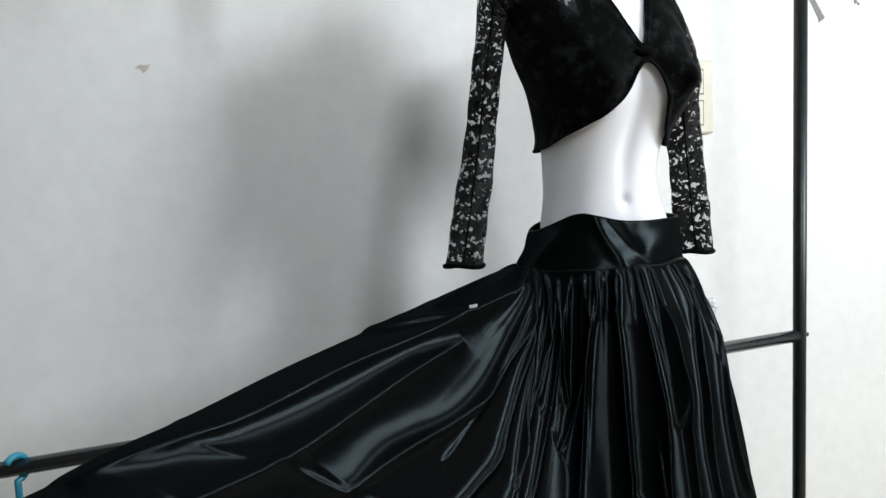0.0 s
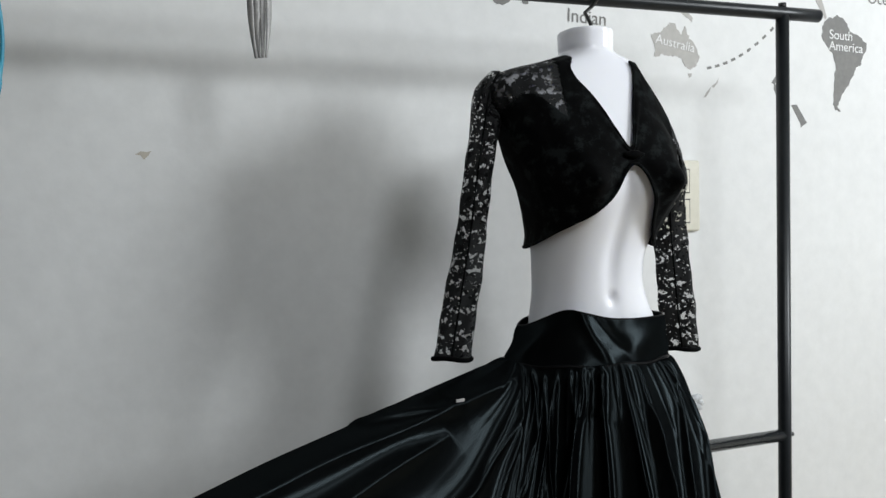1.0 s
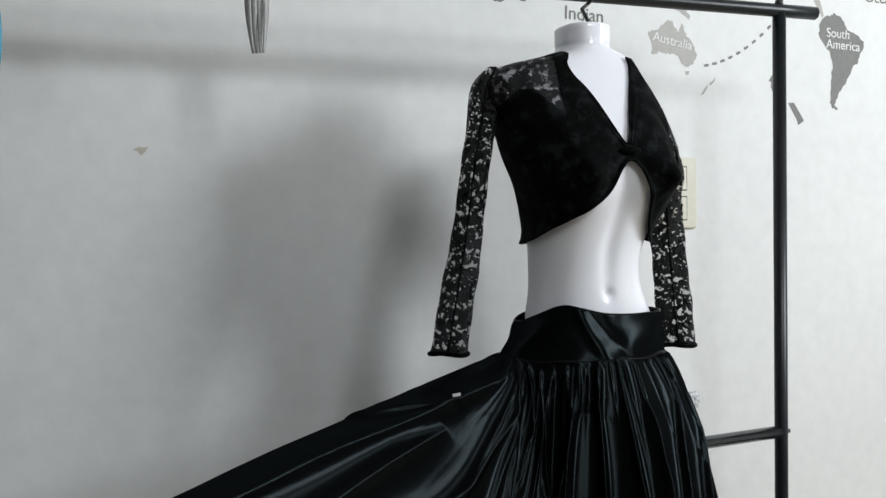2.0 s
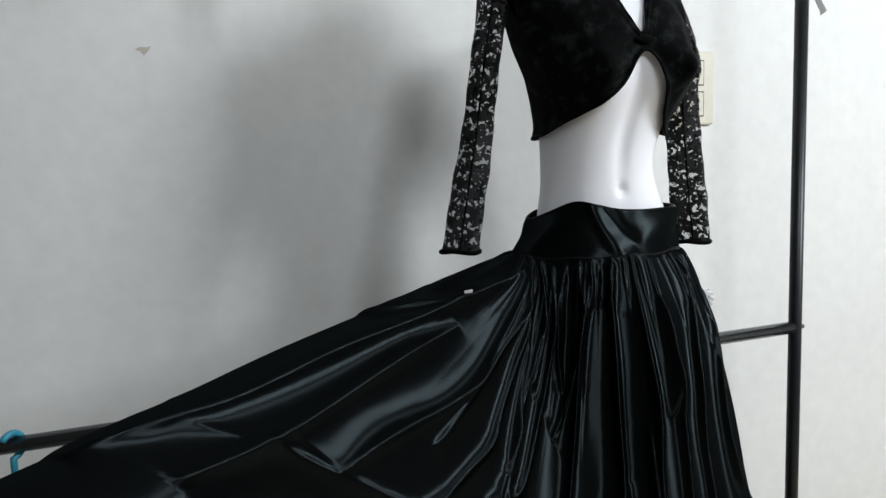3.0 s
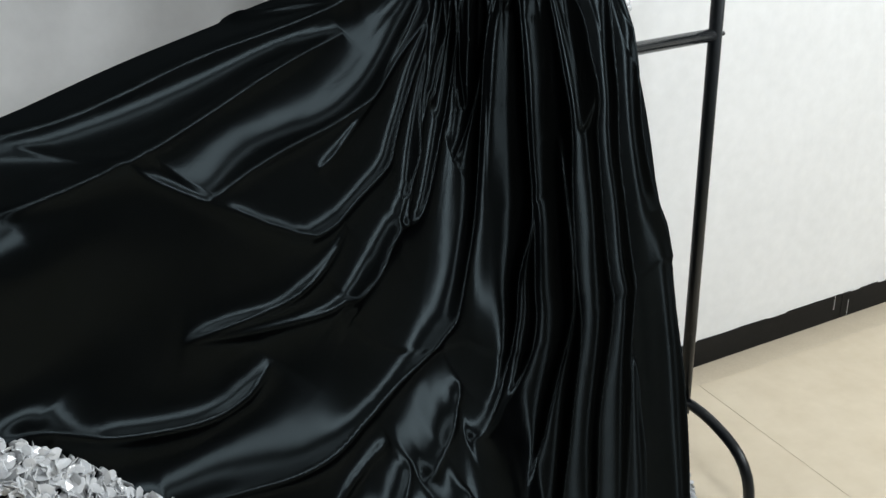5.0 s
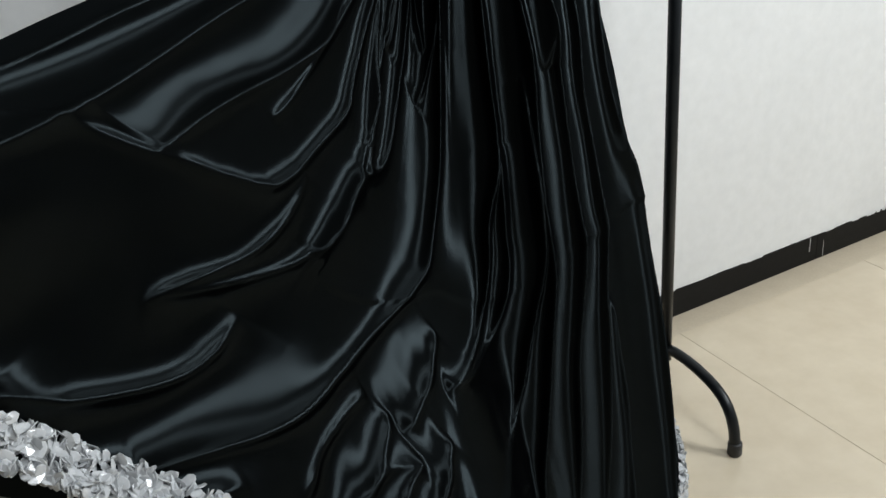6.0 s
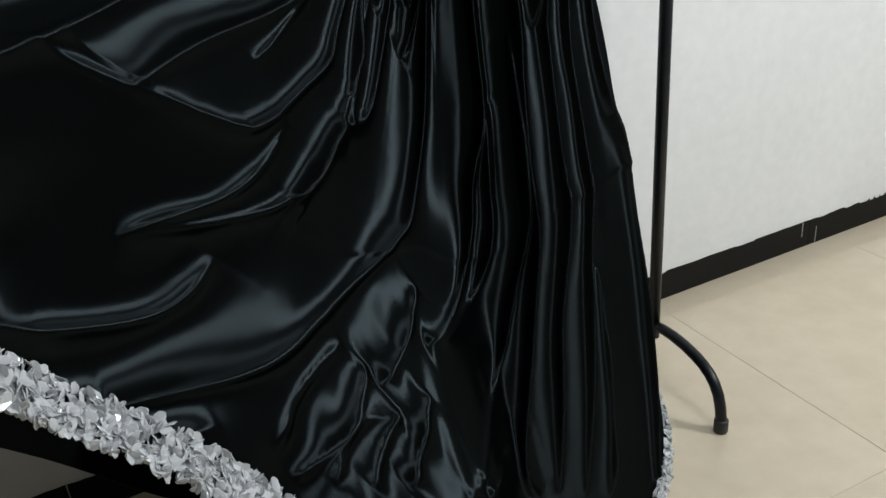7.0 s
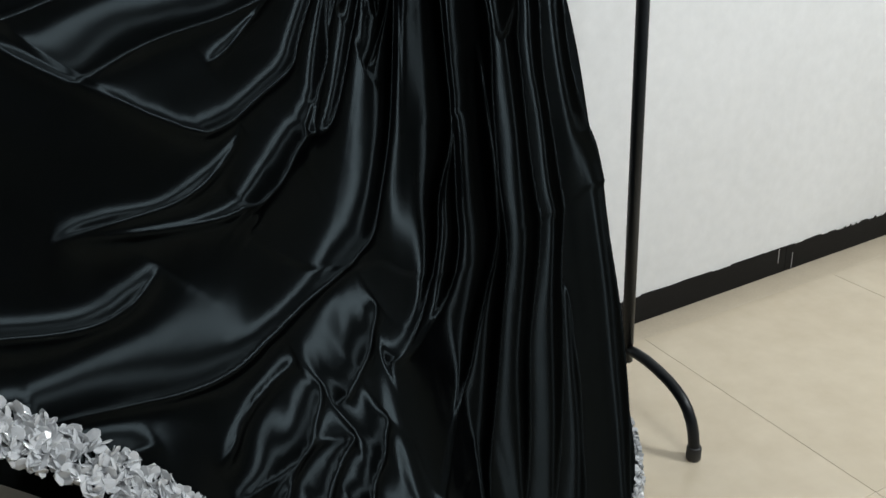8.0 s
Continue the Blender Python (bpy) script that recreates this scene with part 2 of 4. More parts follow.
# the east wall is four pieces round its window opening
WY0, WY1, WZ0, WZ1 = -2.10, -1.10, 1.45, 2.45
bm = box_bm((XR, YB, 0), (XR + 0.15, WY0, ZC))
box_bm((XR, WY1, 0), (XR + 0.15, WALL_Y + 0.03, ZC), bm=bm)
box_bm((XR, WY0, 0), (XR + 0.15, WY1, WZ0), bm=bm)
box_bm((XR, WY0, WZ1), (XR + 0.15, WY1, ZC), bm=bm)
tagged(link_mesh("wall_east", bm, M_WALL, smooth=False), "white painted plaster wall with a window opening", "wall", kind="structure")
# unseen ceiling that closes the room; its grey limits the bounce
tagged(link_mesh("ceiling", box_bm((XL - 0.15, YB - 0.15, ZC), (XR + 0.15, 0.5, ZC + 0.12)), M_CEIL, smooth=False), "unseen ceiling, greyed to cut bounced light", "ceiling", kind="structure")

win = thing("window_1", (XR, -1.60, WZ0), "white framed window that lets in the daylight", "window", kind="structure")
for nm, lo, hi in (("window_frame", (0.02, -0.5, 0), (0.08, -0.45, 1.0)), ("window_frame", (0.02, 0.45, 0), (0.08, 0.5, 1.0)),
                   ("window_frame", (0.02, -0.45, 0.95), (0.08, 0.45, 1.0)), ("window_frame", (0.02, -0.45, 0), (0.08, 0.45, 0.05)),
                   ("window_mullion", (0.03, -0.02, 0.05), (0.07, 0.02, 0.95))):
    part(nm, box_bm(lo, hi, 0.004), M_FRAMEW, win, smooth=False)

panel_light = thing("ceiling_panel_light", (-0.25, -2.35, 2.62), "white square lamp panel hung under the ceiling", "lamp")
part("lamp_housing", box_bm((-0.34, -0.25, 0.06), (0.34, 0.25, 0.13), 0.008), M_FRAMEW, panel_light, smooth=False)



# ---- skirting ----
skirt_board = thing("baseboard", (0, WALL_Y, 0), "glossy black painted skirting along the wall", "baseboard", kind="structure")
skirt_board.rotation_euler[2] = WALL_ANG
random.seed(4)
edges = [-2.28, -1.69, -1.09, -0.49, 0.11, 0.711, 1.31, 1.58]
for a, b in zip(edges[:-1], edges[1:]):
    bm = bmesh.new()
    n = 60
    top, bot, bt, bb = [], [], [], []
    for i in range(n + 1):
        x = a + 0.0012 + (b - a - 0.0024) * i / n
        h = 0.069 + 0.0022 * noise.noise((x * 14, 0, 0)) + 0.0014 * noise.noise((x * 60, 3, 0))
        top.append(bm.verts.new((x, -0.0028, h)))
        bot.append(bm.verts.new((x, -0.0030, 0.0)))
        bt.append(bm.verts.new((x, -0.0005, h + 0.001)))
        bb.append(bm.verts.new((x, -0.0005, 0.0)))
    for i in range(n):
        bm.faces.new((bot[i], bot[i + 1], top[i + 1], top[i]))
        bm.faces.new((top[i], top[i + 1], bt[i + 1], bt[i]))
        bm.faces.new((bb[i + 1], bb[i], bt[i], bt[i + 1]))
        bm.faces.new((bb[i], bb[i + 1], bot[i + 1], bot[i]))
    bm.faces.new((bot[0], top[0], bt[0], bb[0]))
    bm.faces.new((bot[n], bb[n], bt[n], top[n]))
    bmesh.ops.recalc_face_normals(bm, faces=bm.faces)
    part("skirting_board", bm, M_SKIRTING, skirt_board, smooth=False)


# flakes and runs of white wall paint on the skirting
for x0, w, z0, z1 in ((0.684, 0.0009, 0.030, 0.070), (0.735, 0.0008, 0.002, 0.046)):
    part("paint_run", box_bm((x0, -0.0036, z0), (x0 + w, -0.0024, z1)), M_DECALW, skirt_board, smooth=False)
rp = random.Random(21)
for k in range(26):
    x0 = rp.uniform(-0.2, 1.5) if k > 9 else rp.uniform(0.86, 1.05)
    w, h = rp.uniform(0.008, 0.045), rp.uniform(0.0008, 0.0026) * (2.0 if k <= 9 else 1.0)
    bm = bmesh.new()
    f = [bm.verts.new((x0 + w * i / 8, -0.0037, 0.0705 - h * abs(math.sin(i * 1.3 + k)) * (0 if i in (0, 8) else 1))) for i in range(9)]
    t = [bm.verts.new((x0 + w * (8 - i) / 8, -0.0037, 0.0735)) for i in range(9)]
    bm.faces.new(f + t)
    bmesh.ops.triangulate(bm, faces=bm.faces[:])
    part("paint_flake", bm, M_WALL, skirt_board, smooth=False)


# ---- world map on the wall ----
def decal(name, outline, label, category, mat=M_DECAL, off=0.0006):
    """A thin sticker on the wall; outline: (x along the wall, z) pairs."""
    bm = bmesh.new()
    f = [bm.verts.new(on_wall(x, z, off)) for x, z in outline]
    b = [bm.verts.new(on_wall(x, z, -0.0002)) for x, z in outline]
    faces = [bm.faces.new(f)]
    for i in range(len(f)):
        j = (i + 1) % len(f)
        bm.faces.new((f[i], b[i], b[j], f[j]))
    bmesh.ops.recalc_face_normals(bm, faces=bm.faces)
    bmesh.ops.triangulate(bm, faces=faces)
    return tagged(link_mesh(name, bm, mat, smooth=False), label, category)


def ragged(outline, amount, seed):
    """Break every side of an outline once or twice, so that coasts are uneven."""
    rnd = random.Random(seed)
    out = []
    for (x0, z0), (x1, z1) in zip(outline, outline[1:] + outline[:1]):
        out.append((x0, z0))
        for k in (0.35, 0.7):
            out.append((x0 + (x1 - x0) * k + rnd.uniform(-amount, amount), z0 + (z1 - z0) * k + rnd.uniform(-amount, amount)))
    return out


AUS = [(-0.107, 1.585), (-0.100, 1.592), (-0.085, 1.592), (-0.078, 1.604), (-0.068, 1.606), (-0.064, 1.614), (-0.050, 1.613), (-0.043, 1.600), (-0.035, 1.592),
       (-0.028, 1.610), (-0.022, 1.592), (-0.015, 1.584), (-0.004, 1.572), (0.006, 1.552), (0.004, 1.541), (-0.004, 1.530), (-0.016, 1.524), (-0.028, 1.530),
       (-0.036, 1.545), (-0.052, 1.550), (-0.066, 1.548), (-0.082, 1.552), (-0.090, 1.546), (-0.101, 1.548), (-0.098, 1.560)]
SAM = [(0.328, 1.640), (0.340, 1.650), (0.352, 1.650), (0.362, 1.658), (0.385, 1.645), (0.396, 1.630), (0.408, 1.620), (0.432, 1.612), (0.446, 1.602), (0.444, 1.586),
       (0.434, 1.572), (0.430, 1.556), (0.416, 1.548), (0.408, 1.530), (0.396, 1.512), (0.384, 1.498), (0.374, 1.486), (0.366, 1.472), (0.362, 1.462), (0.372, 1.452),
       (0.358, 1.454), (0.350, 1.466), (0.352, 1.488), (0.356, 1.520), (0.358, 1.552), (0.350, 1.576), (0.334, 1.590), (0.322, 1.606), (0.322, 1.626)]
decal("map_australia", ragged(AUS, 0.0025, 1), "grey vinyl continent decal lettered Australia on the wall", "wall decal", M_DECAL_GLARE)
decal("map_tasmania", [(-0.022, 1.516), (-0.012, 1.517), (-0.013, 1.511), (-0.018, 1.508)], "tiny grey vinyl island decal on the wall", "wall decal", M_DECAL_GLARE)
decal("map_south_america", ragged(SAM, 0.0025, 2), "grey vinyl continent decal lettered South America", "wall decal")
decal("map_central_america", [(0.300, 1.690), (0.312, 1.672), (0.322, 1.660), (0.330, 1.645), (0.334, 1.650), (0.328, 1.668), (0.322, 1.684), (0.310, 1.700)], "narrow grey vinyl land strip decal on the wall", "wall decal", M_DECAL_GLARE)
decal("map_new_zealand", [(0.016, 1.470), (0.024, 1.482), (0.034, 1.492), (0.030, 1.482), (0.022, 1.472)], "small grey vinyl island decal on the wall", "wall decal", M_DECAL_GLARE)
decal("map_new_zealand", [(0.036, 1.494), (0.047, 1.501), (0.052, 1.510), (0.050, 1.500), (0.040, 1.490)], "small curved grey vinyl island decal on the wall", "wall decal", M_DECAL_GLARE)
decal("map_africa_tip", ragged([(-0.452, 1.640), (-0.440, 1.626), (-0.424, 1.622), (-0.408, 1.632), (-0.405, 1.650), (-0.430, 1.665), (-0.452, 1.655)], 0.002, 3), "grey vinyl land decal partly behind the rail", "wall decal")
decal("map_island", ragged([(-0.385, 1.630), (-0.372, 1.628), (-0.366, 1.642), (-0.374, 1.655)], 0.002, 4), "small grey vinyl island decal on the wall", "wall decal")
decal("map_indonesia", ragged([(-0.178, 1.668), (-0.160, 1.655), (-0.140, 1.648), (-0.138, 1.653), (-0.158, 1.664), (-0.172, 1.676)], 0.002, 5), "narrow grey vinyl island decal on the wall", "wall decal", M_DECAL_GLARE)
decal("map_papua", ragged([(-0.060, 1.640), (-0.035, 1.634), (-0.010, 1.618), (-0.008, 1.626), (-0.026, 1.640), (-0.052, 1.652)], 0.002, 6), "narrow grey vinyl island decal on the wall", "wall decal", M_DECAL_GLARE)
decal("map_marker", [(0.237, 1.462), (0.252, 1.463), (0.279, 1.426), (0.263, 1.416), (0.262, 1.424)], "slanting grey vinyl strip decal on the wall", "wall decal")
decal("map_marker", [(0.186, 1.506), (0.197, 1.520), (0.200, 1.519), (0.196, 1.505), (0.203, 1.482), (0.198, 1.480), (0.192, 1.494), (0.193, 1.504)], "small forked grey vinyl mark on the wall", "wall decal")
for i in range(9):
    a = i / 8
    x, z = 0.030 + 0.158 * a, 1.530 + 0.030 * a + 0.056 * a * a
    s = 0.19 + 0.55 * a
    c, d = math.cos(s), math.sin(s)
    decal("map_dash", [(x + c * u - d * w, z + d * u + c * w) for u, w in ((-0.0055, -0.0026), (0.0055, -0.0026), (0.0055, 0.0026), (-0.0055, 0.0026))],
          "short grey vinyl dash of a dotted route", "wall decal")["group"] = "dashes of the map route"


def lettering(body, x, z, size, turn, mat, label, off):
    cu = bpy.data.curves.new("lettering", "FONT")
    cu.body, cu.size, cu.extrude, cu.space_line = body, size, 0.0002, 0.85
    tmp = bpy.data.objects.new("lettering_curve", cu)
    me = bpy.data.meshes.new_from_object(tmp)
    bpy.data.objects.remove(tmp)
    me.materials.clear()
    me.materials.append(mat)
    ob = new("map_lettering", me)
    ob.matrix_world = Matrix.Translation(on_wall(x, z, off)) @ Matrix.Rotation(WALL_ANG, 4, "Z") @ Matrix.Rotation(radians(90), 4, "X") @ Matrix.Rotation(turn, 4, "Z")
    return tagged(ob, label, "wall lettering")


lettering("Australia", -0.098, 1.573, 0.026, -0.16, M_DECALW, "white vinyl lettering Australia on the grey decal", 0.0012)
lettering("South\nAmerica", 0.340, 1.606, 0.028, -0.03, M_DECALW, "white vinyl lettering South America on the grey decal", 0.0012)
lettering("Indian", -0.293, 1.602, 0.036, -0.04, M_DECAL, "grey vinyl lettering Indian on the wall", 0.0008)
lettering("Ocean", 0.448, 1.688, 0.034, 0.0, M_DECAL, "grey vinyl lettering Ocean on the wall", 0.0008)
decal("wall_chip", [(-1.060, 1.346), (-1.052, 1.351), (-1.042, 1.350), (-1.036, 1.352), (-1.040, 1.345), (-1.047, 1.338), (-1.052, 1.345)], "small tan chip in the white wall paint", "paint chip", M_STAIN)


# ---- wall socket ----
def wall_box(parent, name, x0, x1, z0, z1, off0, off1, mat, bevel=0.0, label=""):
    bm = box_bm((x0, -off1, z0), (x1, -off0, z1), bevel)
    ob = part(name, bm, mat, parent, label, smooth=False)
    return ob


sock = thing("wall_socket", on_wall(-0.075, 1.274, 0.0), "cream plastic switch and socket plate on the wall", "socket")
sock.rotation_euler[2] = WALL_ANG
wall_box(sock, "plate", -0.073, 0.073, -0.070, 0.070, -0.001, 0.010, M_PLATE, 0.004)
for zc in (0.029, -0.030):
    wall_box(sock, "recess", -0.056, 0.048, zc - 0.024, zc + 0.024, 0.009, 0.0106, M_DARK)
    wall_box(sock, "module", -0.054, 0.046, zc - 0.022, zc + 0.022, 0.009, 0.0125, M_PLATE, 0.001)
for k, (dx, dz) in enumerate(((0.022, 0.011), (0.034, 0.006), (0.022, -0.004), (0.034, -0.010), (0.028, -0.016))):
    bm = tube_bm([(dx, -0.0122, -0.030 + dz), (dx, -0.0131, -0.030 + dz)], 0.003, 10)
    part("socket_hole", bm, M_DARK, sock, smooth=False)

knob = thing("wall_bow", on_wall(-0.016, 0.862, 0.0), "small crumpled clear plastic bow on a wall nail", "ornament")
random.seed(9)
for k in range(6):
    a = k * 1.05
    bm = bmesh.new()
    bmesh.ops.create_icosphere(bm, subdivisions=2, radius=0.0095)
    for v in bm.verts:
        v.co *= 1 + 0.35 * noise.noise(v.co * 120 + Vector((k, 0, 0)))
        v.co = Vector((v.co.x * 1.0 + 0.008 * math.cos(a), v.co.y * 0.6 - 0.010, v.co.z * 0.9 + 0.010 * math.sin(a)))
    part("petal", bm, M_BEAD, knob)


# ---- garment rack ----
RAIL_Z, LOW_Z, TR = 1.581, 0.847, 0.0113
XLEFT, RAIL_SAG = -1.42, 0.030  # the low rail hangs lower at its far end
rack = thing("garment_rack", (0, 0, 0), "black powder-coated steel garment rack standing on the floor", "clothes rack")
part("top_rail", tube_bm([(XLEFT - 0.08, 0, RAIL_Z), (XLEFT, 0, RAIL_Z), (-0.7, 0, RAIL_Z), (0.0, 0, RAIL_Z), (0.078, 0, RAIL_Z), (0.0795, 0, RAIL_Z)], [TR, TR, TR, TR, TR, TR * 0.8], 24), M_TUBE, rack)
part("low_rail", tube_bm([(XLEFT, 0, LOW_Z - RAIL_SAG), (-0.7, 0, LOW_Z - RAIL_SAG * 0.49), (0, 0, LOW_Z)], TR * 0.95, 20), M_TUBE_GLOSS, rack)
for x in (0.0, XLEFT):
    up = part("upright", tube_bm([(x, 0, 0.105), (x, 0, 0.6), (x, 0, RAIL_Z - 0.004)], TR, 24), M_TUBE, rack)
    zb = LOW_Z if x == 0.0 else LOW_Z - RAIL_SAG
    part("bolt", tube_bm([(x + TR * 0.8, 0, zb), (x + TR + 0.006, 0, zb)], 0.004, 8), M_CHROME, up)
    part("bolt", tube_bm([(x, 0, RAIL_Z + TR * 0.8), (x, 0, RAIL_Z + TR + 0.006)], 0.007, 8), M_CAP, up)
    for s in (-1, 1):
        reach = 0.195 if s < 0 else 0.190
        path = [(x, s * yy * reach / 0.195, zz) for yy, zz in ((0.0, 0.130), (0.028, 0.134), (0.058, 0.134), (0.090, 0.130), (0.120, 0.123), (0.140, 0.1155), (0.158, 0.105), (0.172, 0.091), (0.183, 0.073), (0.190, 0.052), (0.194, 0.028), (0.195, 0.006))]
        foot = part("foot", tube_bm(path, TR * 0.92, 18), M_TUBE, rack)
        part("foot_cap", tube_bm([(x, s * reach, 0.0), (x, s * reach, 0.003), (x, s * reach, 0.026), (x, s * reach, 0.028)], [0.0118, 0.0134, 0.0132, 0.0118], 18), M_CAP, foot)


# ---- mannequin ----
MX, MY = -0.408, -0.052
TORSO = [(0.86, 0.118, 0.068, 0.034), (0.95, 0.120, 0.070, 0.034), (1.02, 0.110, 0.074, 0.036), (1.08, 0.098, 0.074, 0.038), (1.13, 0.085, 0.072, 0.038), (1.20, 0.087, 0.074, 0.040),
         (1.27, 0.109, 0.081, 0.040), (1.33, 0.133, 0.086, 0.040), (1.375, 0.150, 0.080, 0.040), (1.412, 0.166, 0.068, 0.040), (1.436, 0.164, 0.060, 0.040), (1.453, 0.130, 0.055, 0.040),
         (1.464, 0.086, 0.051, 0.042), (1.472, 0.056, 0.048, 0.044), (1.482, 0.0370, 0.043, 0.042), (1.492, 0.0370, 0.042, 0.041), (1.504, 0.0370, 0.042, 0.041), (1.512, 0.0370, 0.042, 0.041), (1.5145, 0.0365, 0.0415, 0.0405), (1.516, 0.035, 0.0395, 0.0385)]


def torso(phi, z, off=0.0, bust=1.0):
    """Points of the torso: phi in radians from the form's own left side through the front, z high."""
    a, f, b = np.moveaxis(spline(TORSO, z), -1, 0)
    c, s = np.cos(phi), np.sin(phi)
    e = 0.86
    x = (a + off) * np.sign(c) * np.abs(c) ** e
    y = np.where(s > 0, -(f + off) * np.abs(s) ** e, (b + off) * np.abs(s) ** 0.5)
    for sx in (-1, 1):
        d2 = ((x - sx * 0.068) / 0.050) ** 2 + ((z - 1.284) / 0.052) ** 2
        y = y - np.where(s > 0, bust * 0.078 * np.exp(-1.15 * np.sqrt(d2 + 0.05)), 0)
    # the midline hollow and the navel of the belly
    y = y + np.where(s > 0, 0.006 * np.exp(-(x / 0.012) ** 2) * np.exp(-((z - 1.19) / 0.07) ** 2), 0)
    y = y + np.where(s > 0, 0.007 * np.exp(-(x / 0.007) ** 2 - ((z - 1.118) / 0.008) ** 2), 0)
    x = x - 0.013 * np.exp(-((z - 1.16) / 0.08) ** 2)
    x = x * np.where(x > 0, 1 - 0.13 * np.clip((z - 1.27) / 0.05, 0, 1) * np.clip((1.47 - z) / 0.03, 0, 1), 1)
    x = x - 0.006 * np.clip((z - 1.465) / 0.015, 0, 1)
    drop = 1.05 * np.clip(x - 0.045, 0, None) * np.clip((z - 1.33) / 0.08, 0, 1)
    return np.stack([x + MX, y + MY, z - drop], -1)


def build_mannequin():
    ph = np.linspace(0, 2 * np.pi, 160, endpoint=False)
    zz = np.concatenate([np.linspace(0.86, 1.36, 90), np.linspace(1.364, 1.516, 80)])
    P, Z = np.meshgrid(ph, zz, indexing="ij")
    pts = torso(P, Z)
    ob = grid_mesh("mannequin", pts, M_MANNEQUIN, close_u=True)
    bm = bmesh.new()
    bm.from_mesh(ob.data)
    bmesh.ops.holes_fill(bm, edges=[e for e in bm.edges if e.is_boundary])
    hook = [(MX + 0.012, MY + 0.01, 1.512), (MX + 0.010, MY + 0.012, 1.53), (MX + 0.010, MY + 0.030, 1.552)]
    for k in range(13):
        a = radians(-160 + 250 * k / 12)
        hook.append((MX + 0.03 + 0.002 * k, 0.0 + 0.0165 * math.sin(a), RAIL_Z + 0.0165 * math.cos(a)))
    n0 = len(bm.faces)
    tube_bm(hook, 0.0030, 10, bm)
    bm.faces.ensure_lookup_table()
    for f in bm.faces[n0:]:
        f.material_index = 1
    bmesh.ops.recalc_face_normals(bm, faces=bm.faces)
    bm.to_mesh(ob.data)
    bm.free()
    ob.data.materials.append(M_CHROME)
    ob.data.polygons.foreach_set("use_smooth", [True] * len(ob.data.polygons))
    return tagged(ob, "glossy white plastic half torso form hung from the rail", "mannequin")


mannequin = build_mannequin()


# ---- blouse ----
HEMLINE = [(-40, 1.196), (0, 1.195), (20, 1.192), (40, 1.194), (56, 1.206), (68, 1.232), (79, 1.272), (86, 1.300), (90, 1.308), (95, 1.297), (103, 1.267), (114, 1.244), (130, 1.228), (148, 1.215), (166, 1.203), (190, 1.193), (240, 1.193), (320, 1.196)]
NECK = [(-40, 1.455), (10, 1.458), (40, 1.460), (55, 1.458), (66, 1.462), (73, 1.462), (79, 1.440), (85, 1.385), (90, 1.332), (95, 1.358), (100, 1.402), (106, 1.430), (114, 1.452), (125, 1.464), (140, 1.470), (200, 1.470), (320, 1.455)]


def split_faces(ob, keep, name, mat, parent, label):
    """Moves the faces whose centre passes keep() into a part of their own."""
    a = bmesh.new()
    a.from_mesh(ob.data)
    bmesh.ops.delete(a, geom=[f for f in a.faces if not keep(f.calc_center_median())], context="FACES")
    b = bmesh.new()
    b.from_mesh(ob.data)
    bmesh.ops.delete(b, geom=[f for f in b.faces if keep(f.calc_center_median())], context="FACES")
    b.to_mesh(ob.data)
    b.free()
    return part(name, a, mat, parent, label)


